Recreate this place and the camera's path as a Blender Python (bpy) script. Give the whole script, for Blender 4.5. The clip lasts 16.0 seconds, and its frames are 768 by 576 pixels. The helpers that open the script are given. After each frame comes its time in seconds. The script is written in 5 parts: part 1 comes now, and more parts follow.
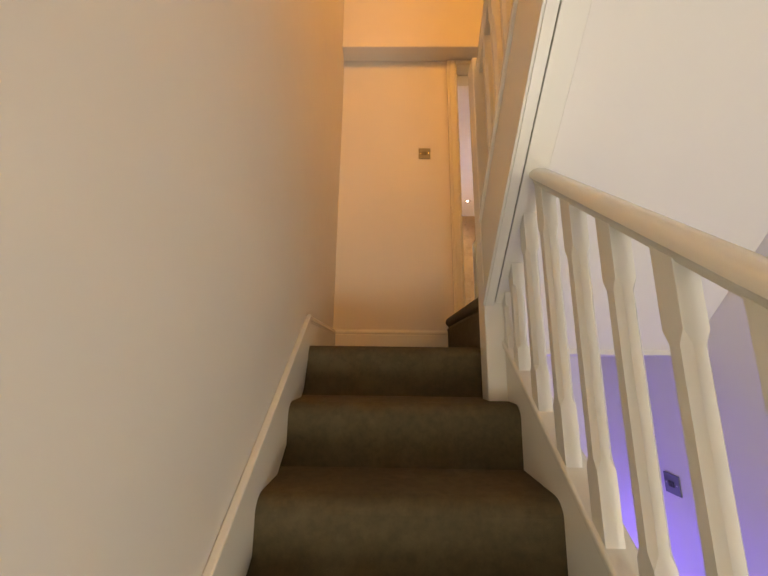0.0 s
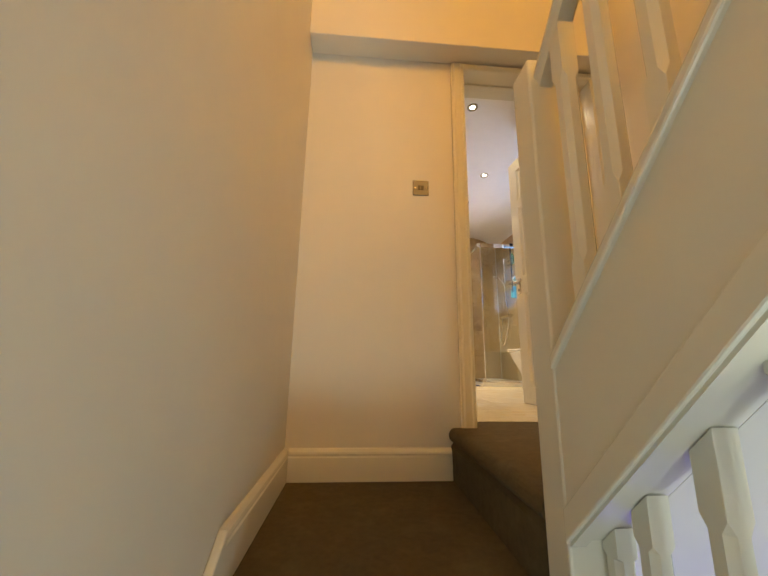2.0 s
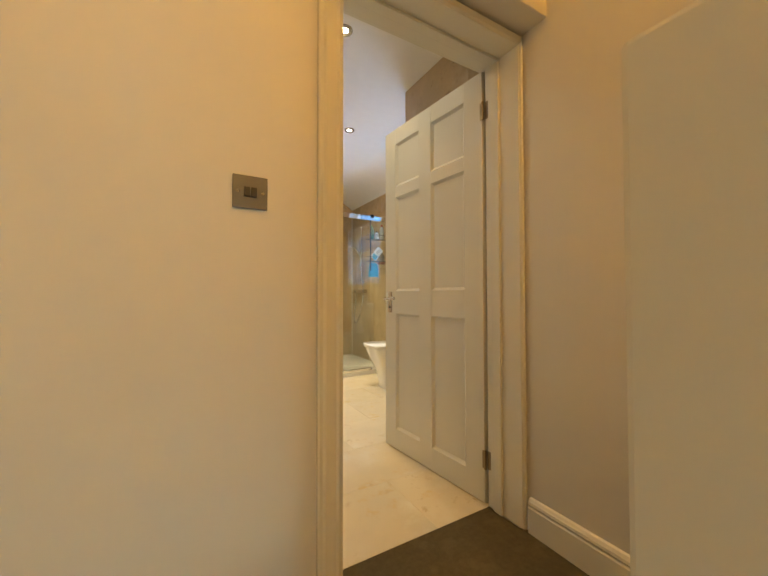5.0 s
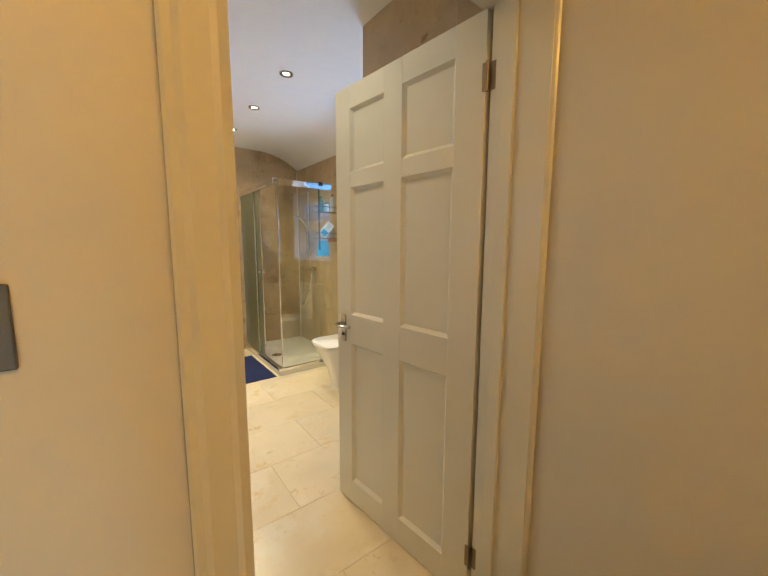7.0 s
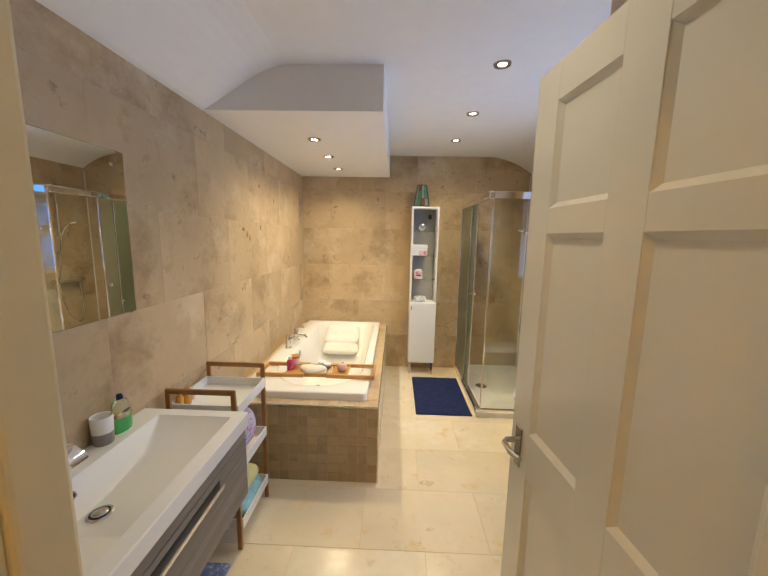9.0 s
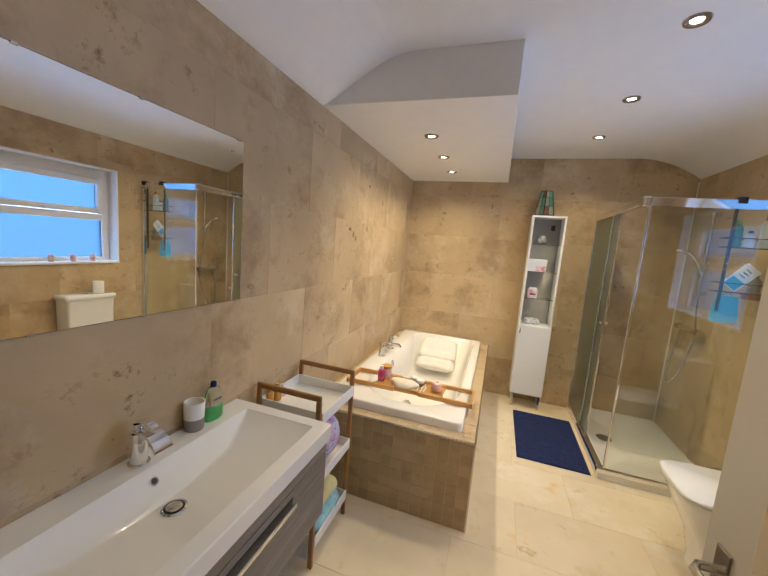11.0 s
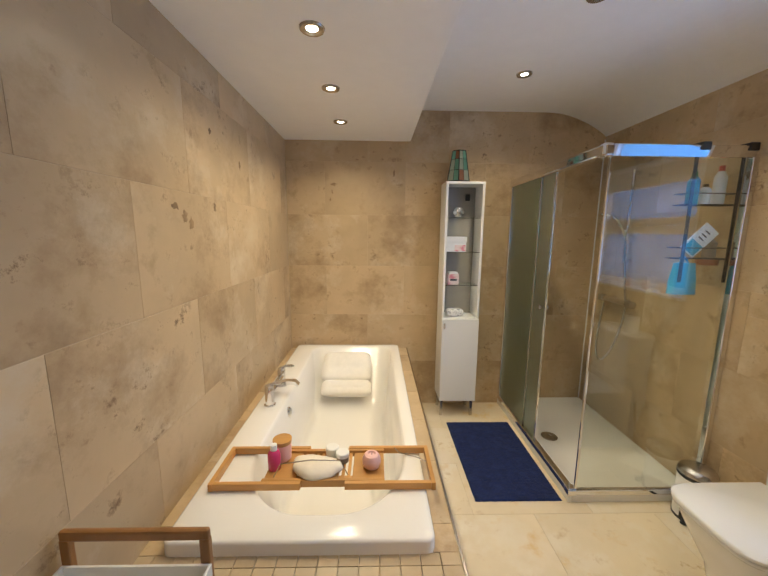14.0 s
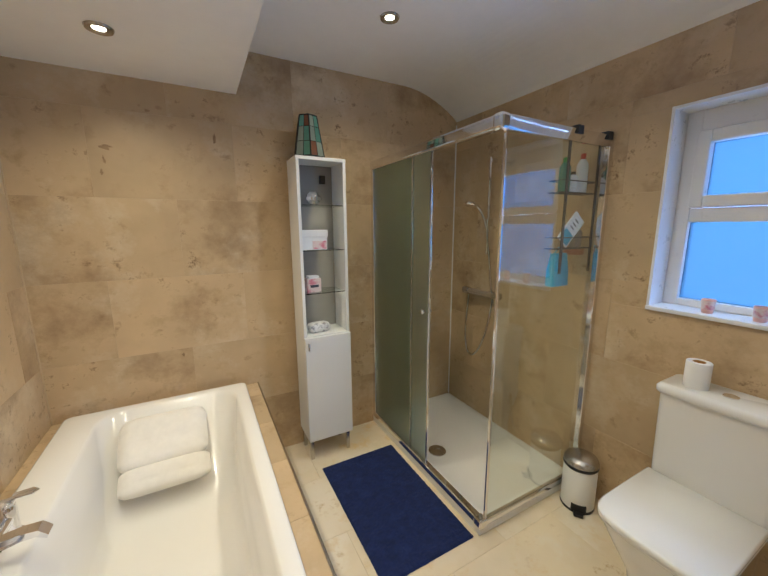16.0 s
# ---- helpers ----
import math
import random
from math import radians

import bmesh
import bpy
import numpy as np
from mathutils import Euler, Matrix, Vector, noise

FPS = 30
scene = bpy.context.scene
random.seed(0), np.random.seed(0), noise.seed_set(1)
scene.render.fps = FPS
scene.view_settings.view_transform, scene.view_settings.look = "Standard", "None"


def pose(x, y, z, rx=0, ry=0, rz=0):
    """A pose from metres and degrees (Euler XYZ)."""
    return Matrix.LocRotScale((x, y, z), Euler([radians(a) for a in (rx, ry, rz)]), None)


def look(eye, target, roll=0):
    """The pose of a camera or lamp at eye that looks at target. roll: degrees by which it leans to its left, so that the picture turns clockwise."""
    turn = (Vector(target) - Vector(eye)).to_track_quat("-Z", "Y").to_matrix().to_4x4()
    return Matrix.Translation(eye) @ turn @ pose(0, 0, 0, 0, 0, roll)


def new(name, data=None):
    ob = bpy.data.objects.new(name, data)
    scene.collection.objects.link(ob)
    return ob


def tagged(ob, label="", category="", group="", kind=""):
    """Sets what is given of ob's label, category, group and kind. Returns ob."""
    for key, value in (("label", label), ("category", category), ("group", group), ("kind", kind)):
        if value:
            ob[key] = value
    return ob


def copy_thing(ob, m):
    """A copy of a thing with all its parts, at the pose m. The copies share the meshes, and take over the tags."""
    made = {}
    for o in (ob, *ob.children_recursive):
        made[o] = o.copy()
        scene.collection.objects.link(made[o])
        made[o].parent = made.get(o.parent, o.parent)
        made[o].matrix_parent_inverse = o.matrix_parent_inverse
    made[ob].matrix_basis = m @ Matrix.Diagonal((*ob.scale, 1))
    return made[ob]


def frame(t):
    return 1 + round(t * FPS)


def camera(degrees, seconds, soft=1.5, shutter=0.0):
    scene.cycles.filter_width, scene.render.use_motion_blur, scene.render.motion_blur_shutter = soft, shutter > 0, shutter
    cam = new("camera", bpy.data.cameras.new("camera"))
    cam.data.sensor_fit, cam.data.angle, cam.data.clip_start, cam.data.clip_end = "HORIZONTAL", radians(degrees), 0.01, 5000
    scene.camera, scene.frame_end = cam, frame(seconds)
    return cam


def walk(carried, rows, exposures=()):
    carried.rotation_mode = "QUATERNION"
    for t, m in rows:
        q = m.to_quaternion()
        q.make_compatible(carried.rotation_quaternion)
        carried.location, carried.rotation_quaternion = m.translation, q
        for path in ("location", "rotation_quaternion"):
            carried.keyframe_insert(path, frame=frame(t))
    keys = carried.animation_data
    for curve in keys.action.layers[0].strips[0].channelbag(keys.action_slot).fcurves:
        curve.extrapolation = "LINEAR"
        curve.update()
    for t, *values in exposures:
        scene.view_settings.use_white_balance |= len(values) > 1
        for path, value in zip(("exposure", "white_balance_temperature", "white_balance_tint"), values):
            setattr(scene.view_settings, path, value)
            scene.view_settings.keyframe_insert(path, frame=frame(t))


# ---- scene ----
cam = camera(96.9, 16.0)
PATH = [
    (0, (0.293, 0.362, -0.279), (0.267, 2.319, 0.133), 0.7),
    (0.5, (0.248, 0.531, -0.143), (0.309, 2.493, 0.24), 0.1),
    (1, (0.267, 0.678, -0.005), (0.418, 2.63, 0.403), 0.3),
    (1.5, (0.27, 0.798, 0.138), (0.357, 2.746, 0.585), 0.7),
    (2, (0.235, 0.958, 0.3), (0.383, 2.908, 0.717), 0.9),
    (2.5, (0.242, 1.092, 0.42), (0.476, 3.043, 0.792), 1.1),
    (3, (0.276, 1.208, 0.562), (0.552, 3.161, 0.894), 1.3),
    (3.5, (0.251, 1.326, 0.663), (0.68, 3.252, 0.988), 0.8),
    (4, (0.266, 1.436, 0.759), (0.954, 3.301, 0.979), 0.6),
    (4.5, (0.339, 1.562, 0.804), (1.194, 3.364, 0.945), 0.3),
    (5, (0.414, 1.676, 0.939), (1.407, 3.412, 0.983), -0.1),
    (5.2, (0.423, 1.728, 0.957), (1.474, 3.43, 0.958), -0.2),
    (7.3, (0.775, 2.209, 1.315), (1.986, 3.778, 1.05), 0.4),
    (7.5, (0.845, 2.269, 1.329), (1.998, 3.881, 1.061), 0.2),
    (8, (0.965, 2.395, 1.48), (1.942, 4.111, 1.16), 0.0),
    (8.5, (1.027, 2.458, 1.516), (1.601, 4.345, 1.187), 0.1),
    (9, (1.115, 2.527, 1.527), (1.054, 4.504, 1.233), 1.1),
    (9.5, (1.154, 2.561, 1.529), (0.572, 4.453, 1.241), 2.4),
    (9.7, (1.152, 2.566, 1.522), (0.442, 4.412, 1.229), 2.8),
    (11.8, (0.995, 2.969, 1.479), (0.448, 4.88, 1.255), 4.6),
    (12, (1.009, 3.035, 1.482), (0.462, 4.946, 1.268), 3.8),
    (12.5, (0.985, 3.193, 1.492), (0.486, 5.118, 1.286), 3.1),
    (13, (0.925, 3.336, 1.487), (0.572, 5.287, 1.223), 1.7),
    (13.5, (0.808, 3.49, 1.49), (0.677, 5.464, 1.195), 0.8),
    (14, (0.77, 3.642, 1.474), (0.817, 5.616, 1.158), 0.5),
    (14.5, (0.788, 3.835, 1.47), (0.96, 5.802, 1.152), 0.4),
    (15, (0.816, 4.008, 1.491), (1.104, 5.959, 1.155), 0.3),
    (15.5, (0.817, 4.141, 1.483), (1.389, 6.024, 1.132), 0.1),
    (16, (0.78, 4.29, 1.475), (1.717, 6.02, 1.118), -0.3),
]
EXPOSURES = [(0, 0.3, 9300, 25), (0.6, 0.31, 8400, 18), (1.2, 0.31, 7900, 12), (2.5, 0.46, 7400, 1), (5, 0.34, 7100, -3), (7.5, 0.34, 6450, -5), (8.5, 0.2, 6400, -2), (9.5, 0.08, 6350, 0), (12.5, -0.1, 6150, 2), (14, -0.26, 6150, 2), (15, -0.29, 6000, 2), (16, -0.36, 5550, 0)]
walk(cam, [(t, look(eye, target, roll)) for t, eye, target, roll in PATH], EXPOSURES)

# ---- light ----
world = bpy.data.worlds.new("world")
scene.world = world
world.use_nodes = True
sky = world.node_tree.nodes.new("ShaderNodeTexSky")
sky.sky_type, sky.sun_disc = "NISHITA", False
sky.sun_elevation, sky.sun_rotation = radians(20), radians(200)
world.node_tree.links.new(sky.outputs[0], world.node_tree.nodes["Background"].inputs[0])
world.node_tree.nodes["Background"].inputs[1].default_value = 0.1


def lamp(name, kind, m, power, colour, **more):
    data = bpy.data.lights.new(name, kind)
    data.energy, data.color = power, colour
    if kind == "AREA":
        data.shape = "RECTANGLE"
        data.size, data.size_y = more["size"]
    else:
        data.shadow_soft_size = more.get("soft", 0.03)
    if kind == "SPOT":
        data.spot_size, data.spot_blend = radians(more["cone"]), more.get("blend", 0.5)
    ob = new(name, data)
    ob.matrix_basis = m
    return ob


WARM, DAY = (1.0, 0.80, 0.555), (0.41, 0.565, 1.0)
SPOTS_LOW = [(0.54, 4.975), (0.54, 5.475), (0.535, 5.99)]
SPOTS_HIGH = [(1.64, 4.435), (1.645, 5.135), (1.643, 5.815), (1.15, 3.40)]
for x, y in SPOTS_LOW:
    lamp("downlight_bulb", "SPOT", pose(x, y, 2.176), 34, WARM, cone=146, blend=1.0, soft=0.03)
for (x, y), power in zip(SPOTS_HIGH, (26, 38, 38, 15)):
    lamp("downlight_bulb", "SPOT", pose(x, y, 2.403), power, WARM, cone=142, blend=1.0, soft=0.03)
lamp("window_daylight", "AREA", look((2.768, 4.54, 1.53), (1.0, 4.54, 1.53)), 31, DAY, size=(1.0, 0.84))
lamp("hall_lamp_bulb", "POINT", pose(0.95, -0.1, 3.12), 56, (1.0, 0.475, 0.09), soft=0.12)
# Unseen area lamp added for the cool daylight that rises from downstairs.
lamp("lower_hall_daylight", "AREA", look((0.95, -1.3, -1.9), (0.7, 0.9, 0.35)), 45, (0.72, 0.90, 1.0), size=(0.9, 0.9))
lamp("blue_lamp_bulb", "POINT", pose(1.1, 2.35, -1.3), 13, (0.12, 0.09, 1.0), soft=0.1)

# ---- materials ----


def material(name, colour, rough=0.5, metal=0.0, vary=0.08, grain=40.0, bump=0.05, spots=None, spot_scale=6.0, spot_cover=0.5,
             piece=0.0, stretch=(1, 1, 1), coat=0.0, wear=0.06, pits=None, blotch=0.3, **more):
    """A procedural surface: base colour varied at two scales, an optional second tone in patches, fine relief."""
    m = bpy.data.materials.new(name)
    m.use_nodes = True
    t = m.node_tree
    n, link = t.nodes, t.links.new
    b = n["Principled BSDF"]
    b.inputs["Roughness"].default_value, b.inputs["Metallic"].default_value = rough, metal
    b.inputs["Coat Weight"].default_value = coat
    for key, value in more.items():
        b.inputs[key.replace("_", " ")].default_value = value
    place = n.new("ShaderNodeTexCoord").outputs["Object"]
    info = n.new("ShaderNodeObjectInfo")
    shift = n.new("ShaderNodeVectorMath")
    shift.operation = "MULTIPLY_ADD"
    link(place, shift.inputs[0])
    shift.inputs[1].default_value = stretch
    if piece:
        far = n.new("ShaderNodeVectorMath")
        far.operation = "SCALE"
        far.inputs[0].default_value = (13.0, 7.0, 11.0)
        link(info.outputs["Random"], far.inputs["Scale"])
        link(far.outputs[0], shift.inputs[2])
    place = shift.outputs[0]

    def cloud(scale, detail=4.0, rough_=0.6):
        c = n.new("ShaderNodeTexNoise")
        c.inputs["Scale"].default_value, c.inputs["Detail"].default_value, c.inputs["Roughness"].default_value = scale, detail, rough_
        link(place, c.inputs["Vector"])
        return c.outputs["Fac"]

    def ramp(source, low, high, a=0.0, c=1.0):
        r = n.new("ShaderNodeMapRange")
        link(source, r.inputs["Value"])
        for k, v in zip(("From Min", "From Max", "To Min", "To Max"), (low, high, a, c)):
            r.inputs[k].default_value = v
        return r.outputs["Result"]

    def mix(fac, a, c, blend="MIX"):
        x = n.new("ShaderNodeMix")
        x.data_type, x.blend_type = "RGBA", blend
        for socket, value in ((x.inputs["Factor"], fac), (x.inputs["A"], a), (x.inputs["B"], c)):
            if hasattr(value, "links"):
                link(value, socket)
            else:
                socket.default_value = value if isinstance(value, float) else (*value[:3], 1.0)
        return x.outputs["Result"]

    dark, light = [c * (1 - vary) for c in colour], [min(c * (1 + vary), 1.0) for c in colour]
    out = mix(ramp(cloud(grain / 10), 0.3, 0.7), dark, light)
    if spots:
        for k, tone in enumerate(spots):
            edge = 0.62 - 0.2 * spot_cover + 0.05 * k
            out = mix(ramp(cloud(spot_scale * (1 + 1.7 * k), 6.0, 0.65), edge, edge + 0.14), out, tone)
    if pits:
        veil = n.new("ShaderNodeMath")
        veil.operation = "MULTIPLY"
        link(ramp(cloud(grain * 0.4, 5.0, 0.8), 0.57, 0.67), veil.inputs[0])
        link(ramp(cloud(grain * 0.07, 3.0, 0.6), 0.46, 0.62), veil.inputs[1])
        out = mix(veil.outputs[0], out, pits)
        out = mix(ramp(cloud(grain * 0.055, 8.0, 0.7), 0.52, 0.70, 0.0, blotch), out, [c * 1.25 for c in pits])
    if piece:
        g = n.new("ShaderNodeHueSaturation")
        link(ramp(info.outputs["Random"], 0.0, 1.0, 1.0 - piece, 1.0 + piece), g.inputs["Value"])
        link(out, g.inputs["Color"])
        out = g.outputs["Color"]
    link(out, b.inputs["Base Color"])
    fine = cloud(grain, 5.0)
    link(ramp(fine, 0.2, 0.8, max(rough - wear, 0.0), min(rough + wear, 1.0)), b.inputs["Roughness"])
    if bump:
        h = n.new("ShaderNodeBump")
        h.inputs["Strength"].default_value, h.inputs["Distance"].default_value = min(bump * 4, 1.0), bump * 0.02
        link(fine, h.inputs["Height"])
        link(h.outputs[0], b.inputs["Normal"])
    return m


def glow(name, colour, strength):
    m = bpy.data.materials.new(name)
    m.use_nodes = True
    b = m.node_tree.nodes["Principled BSDF"]
    b.inputs["Base Color"].default_value = (*colour, 1)
    b.inputs["Emission Color"].default_value, b.inputs["Emission Strength"].default_value = (*colour, 1), strength
    return m


PAINT = material("wall_paint", (0.76, 0.73, 0.67), 0.5, vary=0.025, grain=14, bump=0.012)
CEIL = material("ceiling_paint", (0.90, 0.89, 0.88), 0.5, vary=0.015, grain=120, bump=0.03)
GLOSS = material("gloss_paint", (0.79, 0.77, 0.69), 0.2, vary=0.012, grain=14, bump=0.003, wear=0.03)
CARPET = material("carpet", (0.095, 0.071, 0.034), 0.97, vary=0.16, grain=420, bump=0.14, spots=[(0.122, 0.092, 0.046)], spot_scale=9)
TRAV = material("travertine", (0.535, 0.40, 0.237), 0.33, vary=0.12, grain=30, bump=0.012, spots=[(0.62, 0.51, 0.35), (0.445, 0.32, 0.175), (0.30, 0.195, 0.105)],
                spot_scale=2.7, spot_cover=0.42, piece=0.07, pits=(0.19, 0.115, 0.055), blotch=0.75)
# Ochre second spot tone: yellow stains, plus warm reflected light put into the colour.
FLOORT = material("floor_travertine", (0.73, 0.63, 0.455), 0.22, vary=0.08, grain=20, bump=0.006, spots=[(0.79, 0.73, 0.61), (0.70, 0.53, 0.28), (0.62, 0.49, 0.32)],
                  spot_scale=2.2, spot_cover=0.5, piece=0.03, pits=(0.56, 0.43, 0.25), blotch=0.5)
GROUT = material("grout", (0.55, 0.43, 0.275), 0.8, vary=0.05, grain=60, bump=0.1)
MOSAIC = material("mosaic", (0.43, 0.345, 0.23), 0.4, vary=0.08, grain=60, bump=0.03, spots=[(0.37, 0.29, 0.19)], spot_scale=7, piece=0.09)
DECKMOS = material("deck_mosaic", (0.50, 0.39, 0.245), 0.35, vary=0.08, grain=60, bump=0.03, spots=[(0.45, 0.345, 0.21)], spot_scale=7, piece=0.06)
WHITE = material("white_ceramic", (0.84, 0.83, 0.80), 0.12, vary=0.01, grain=8, bump=0.0, coat=0.3)
ACRYL = material("white_acrylic", (0.85, 0.83, 0.79), 0.16, vary=0.01, grain=8, bump=0.0, coat=0.2)
LACQ = material("white_lacquer", (0.80, 0.80, 0.78), 0.35, vary=0.015, grain=30, bump=0.01)
UPVC = material("white_plastic", (0.82, 0.83, 0.84), 0.3, vary=0.01, grain=30, bump=0.0)
GREYW = material("grey_wood", (0.20, 0.175, 0.155), 0.5, vary=0.16, grain=30, bump=0.08, stretch=(6, 0.6, 8), spots=[(0.27, 0.24, 0.215)], spot_scale=5)
BACKP = material("grey_panel", (0.30, 0.29, 0.27), 0.5, vary=0.04, grain=30, bump=0.0)
BROWNW = material("walnut_stain", (0.31, 0.15, 0.048), 0.42, vary=0.2, grain=40, bump=0.05, stretch=(3, 3, 1))
BAMBOO = material("bamboo", (0.55, 0.29, 0.085), 0.38, vary=0.12, grain=30, bump=0.04, stretch=(0.6, 6, 6), piece=0.08)
PINE = material("wood_floor", (0.36, 0.24, 0.13), 0.4, vary=0.15, grain=30, bump=0.05, stretch=(6, 0.5, 1))
CHROME = material("chrome", (0.82, 0.82, 0.84), 0.06, 1.0, vary=0.01, grain=10, bump=0.0, wear=0.02)
PLATE = material("brushed_plate", (0.17, 0.175, 0.19), 0.5, 0.75, vary=0.04, grain=60, bump=0.0, wear=0.03)
SATIN = material("satin_steel", (0.56, 0.54, 0.51), 0.24, 1.0, vary=0.02, grain=60, bump=0.0, wear=0.02)
BRASSY = material("old_hinge", (0.30, 0.24, 0.16), 0.4, 1.0, vary=0.1, grain=60, bump=0.05)
BLACK = material("black_metal", (0.018, 0.018, 0.02), 0.4, vary=0.1, grain=40, bump=0.02)
RUBBER = material("black_plastic", (0.02, 0.02, 0.022), 0.45, vary=0.1, grain=40, bump=0.02)
NAVY = material("navy_towelling", (0.006, 0.016, 0.085), 0.95, vary=0.25, grain=260, bump=0.22, spots=[(0.010, 0.025, 0.115)], spot_scale=18)
RUGB = material("blue_chenille", (0.16, 0.22, 0.42), 0.95, vary=0.3, grain=160, bump=0.22, spots=[(0.55, 0.58, 0.66)], spot_scale=60)
CUSHION = material("white_mesh_cushion", (0.86, 0.83, 0.77), 0.8, vary=0.03, grain=300, bump=0.03)
PINK = material("pink_liquid", (0.62, 0.05, 0.18), 0.15, vary=0.06, grain=20, bump=0.0, coat=0.4)
PALEP = material("pale_pink", (0.80, 0.50, 0.46), 0.4, vary=0.06, grain=30, bump=0.02)
ROSE = material("rose_print", (0.74, 0.62, 0.60), 0.45, vary=0.05, grain=30, bump=0.0, spots=[(0.62, 0.20, 0.27)], spot_scale=26, spot_cover=0.7)
CREAM = material("cream_loofah", (0.83, 0.76, 0.63), 0.95, vary=0.06, grain=260, bump=0.06)
MITT = material("yellow_towel", (0.66, 0.62, 0.33), 0.95, vary=0.1, grain=240, bump=0.1)
AQUA = material("aqua_towel", (0.28, 0.52, 0.62), 0.95, vary=0.15, grain=240, bump=0.1, spots=[(0.45, 0.66, 0.74)], spot_scale=30)
BAGFLOR = material("floral_fabric", (0.62, 0.60, 0.74), 0.8, vary=0.1, grain=80, bump=0.1, spots=[(0.66, 0.20, 0.46), (0.13, 0.16, 0.46)], spot_scale=13, spot_cover=0.8)
GREENL = material("green_soap", (0.16, 0.72, 0.22), 0.06, vary=0.04, grain=20, bump=0.0, wear=0.0, Transmission_Weight=0.6)
CONC = material("grey_stoneware", (0.27, 0.24, 0.21), 0.7, vary=0.08, grain=60, bump=0.1)
AMBER = material("amber_bottle", (0.55, 0.27, 0.04), 0.15, vary=0.1, grain=30, bump=0.0)
SILVER = material("silver_foil", (0.62, 0.60, 0.60), 0.2, 1.0, vary=0.15, grain=60, bump=0.1)
FOIL = material("printed_wrap", (0.72, 0.71, 0.69), 0.35, vary=0.05, grain=60, bump=0.05, spots=[(0.16, 0.16, 0.17)], spot_scale=55, spot_cover=0.55)
TEAL = material("teal_bag", (0.05, 0.36, 0.52), 0.5, vary=0.08, grain=60, bump=0.1)
RED = material("red_cap", (0.55, 0.06, 0.05), 0.4, vary=0.05, grain=30, bump=0.0)
COPPER = material("copper_tin", (0.30, 0.11, 0.05), 0.35, vary=0.15, grain=40, bump=0.03)
PAPER = material("tissue_paper", (0.84, 0.83, 0.81), 0.9, vary=0.02, grain=200, bump=0.02)
CARD = material("white_card", (0.78, 0.79, 0.80), 0.6, vary=0.02, grain=60, bump=0.0)
INK = material("dark_print", (0.05, 0.055, 0.07), 0.6, vary=0.05, grain=60, bump=0.0)
LEAD = material("lead_came", (0.02, 0.02, 0.018), 0.5, 0.6, vary=0.1, grain=60, bump=0.05)
GREENG = material("green_stained_glass", (0.10, 0.24, 0.19), 0.15, vary=0.25, grain=30, bump=0.02, piece=0.3)
PALEG = material("pale_stained_glass", (0.20, 0.24, 0.20), 0.15, vary=0.25, grain=30, bump=0.02, piece=0.3)
REDG = material("amber_stained_glass", (0.17, 0.075, 0.045), 0.15, vary=0.25, grain=30, bump=0.02, piece=0.3)
STAIN = material("iron_stain", (0.27, 0.18, 0.095), 0.55, vary=0.3, grain=120, bump=0.08)
MIRROR = material("mirror_silver", (0.90, 0.91, 0.90), 0.0, 1.0, vary=0.0, grain=5, bump=0.0, wear=0.0)


def glass(name, tint, rough=0.0, ior=1.47):
    m = bpy.data.materials.new(name)
    m.use_nodes = True
    b = m.node_tree.nodes["Principled BSDF"]
    b.inputs["Base Color"].default_value = (*tint, 1)
    b.inputs["Roughness"].default_value, b.inputs["Transmission Weight"].default_value, b.inputs["IOR"].default_value = rough, 1.0, ior
    return m


CLEAR = glass("clear_glass", (0.90, 0.95, 0.905))
FROST = glass("frosted_glass", (0.74, 0.86, 0.76), 0.28)
# Pane colour darkened only to dim the daylight lamp seen behind it.
WINFROST = glass("dimmed_window_glass", (0.042, 0.072, 0.090), 0.3)
# IOR raised above real glass to strengthen the dimmed window's reflection; no coating.
HIGHIOR = glass("high_ior_shower_glass", (0.90, 0.95, 0.905), 0.0, 1.8)
PLASTIC = glass("clear_plastic", (0.93, 0.97, 0.94), 0.05, 1.12)
BULB = glow("lit_bulb", (1.0, 0.86, 0.68), 14)
SKYGLOW = glow("sky_backdrop", (0.27, 0.54, 1.0), 1.25)

# ---- shapes ----


def boxed(x0, x1, y0, y1, z0, z1, bevel=0.0, steps=2, bm=None):
    own = bmesh.new()
    v = [own.verts.new(p) for p in ((x0, y0, z0), (x1, y0, z0), (x1, y1, z0), (x0, y1, z0), (x0, y0, z1), (x1, y0, z1), (x1, y1, z1), (x0, y1, z1))]
    for f in ((3, 2, 1, 0), (4, 5, 6, 7), (0, 1, 5, 4), (1, 2, 6, 5), (2, 3, 7, 6), (3, 0, 4, 7)):
        own.faces.new([v[k] for k in f])
    if bevel:
        bmesh.ops.bevel(own, geom=list(own.edges), offset=bevel, segments=steps, profile=0.5, affect="EDGES")
    return joined(bm, own)


def joined(bm, own):
    if bm is None:
        return own
    data = bpy.data.meshes.new("joint")
    own.to_mesh(data)
    own.free()
    bm.from_mesh(data)
    bpy.data.meshes.remove(data)
    return bm


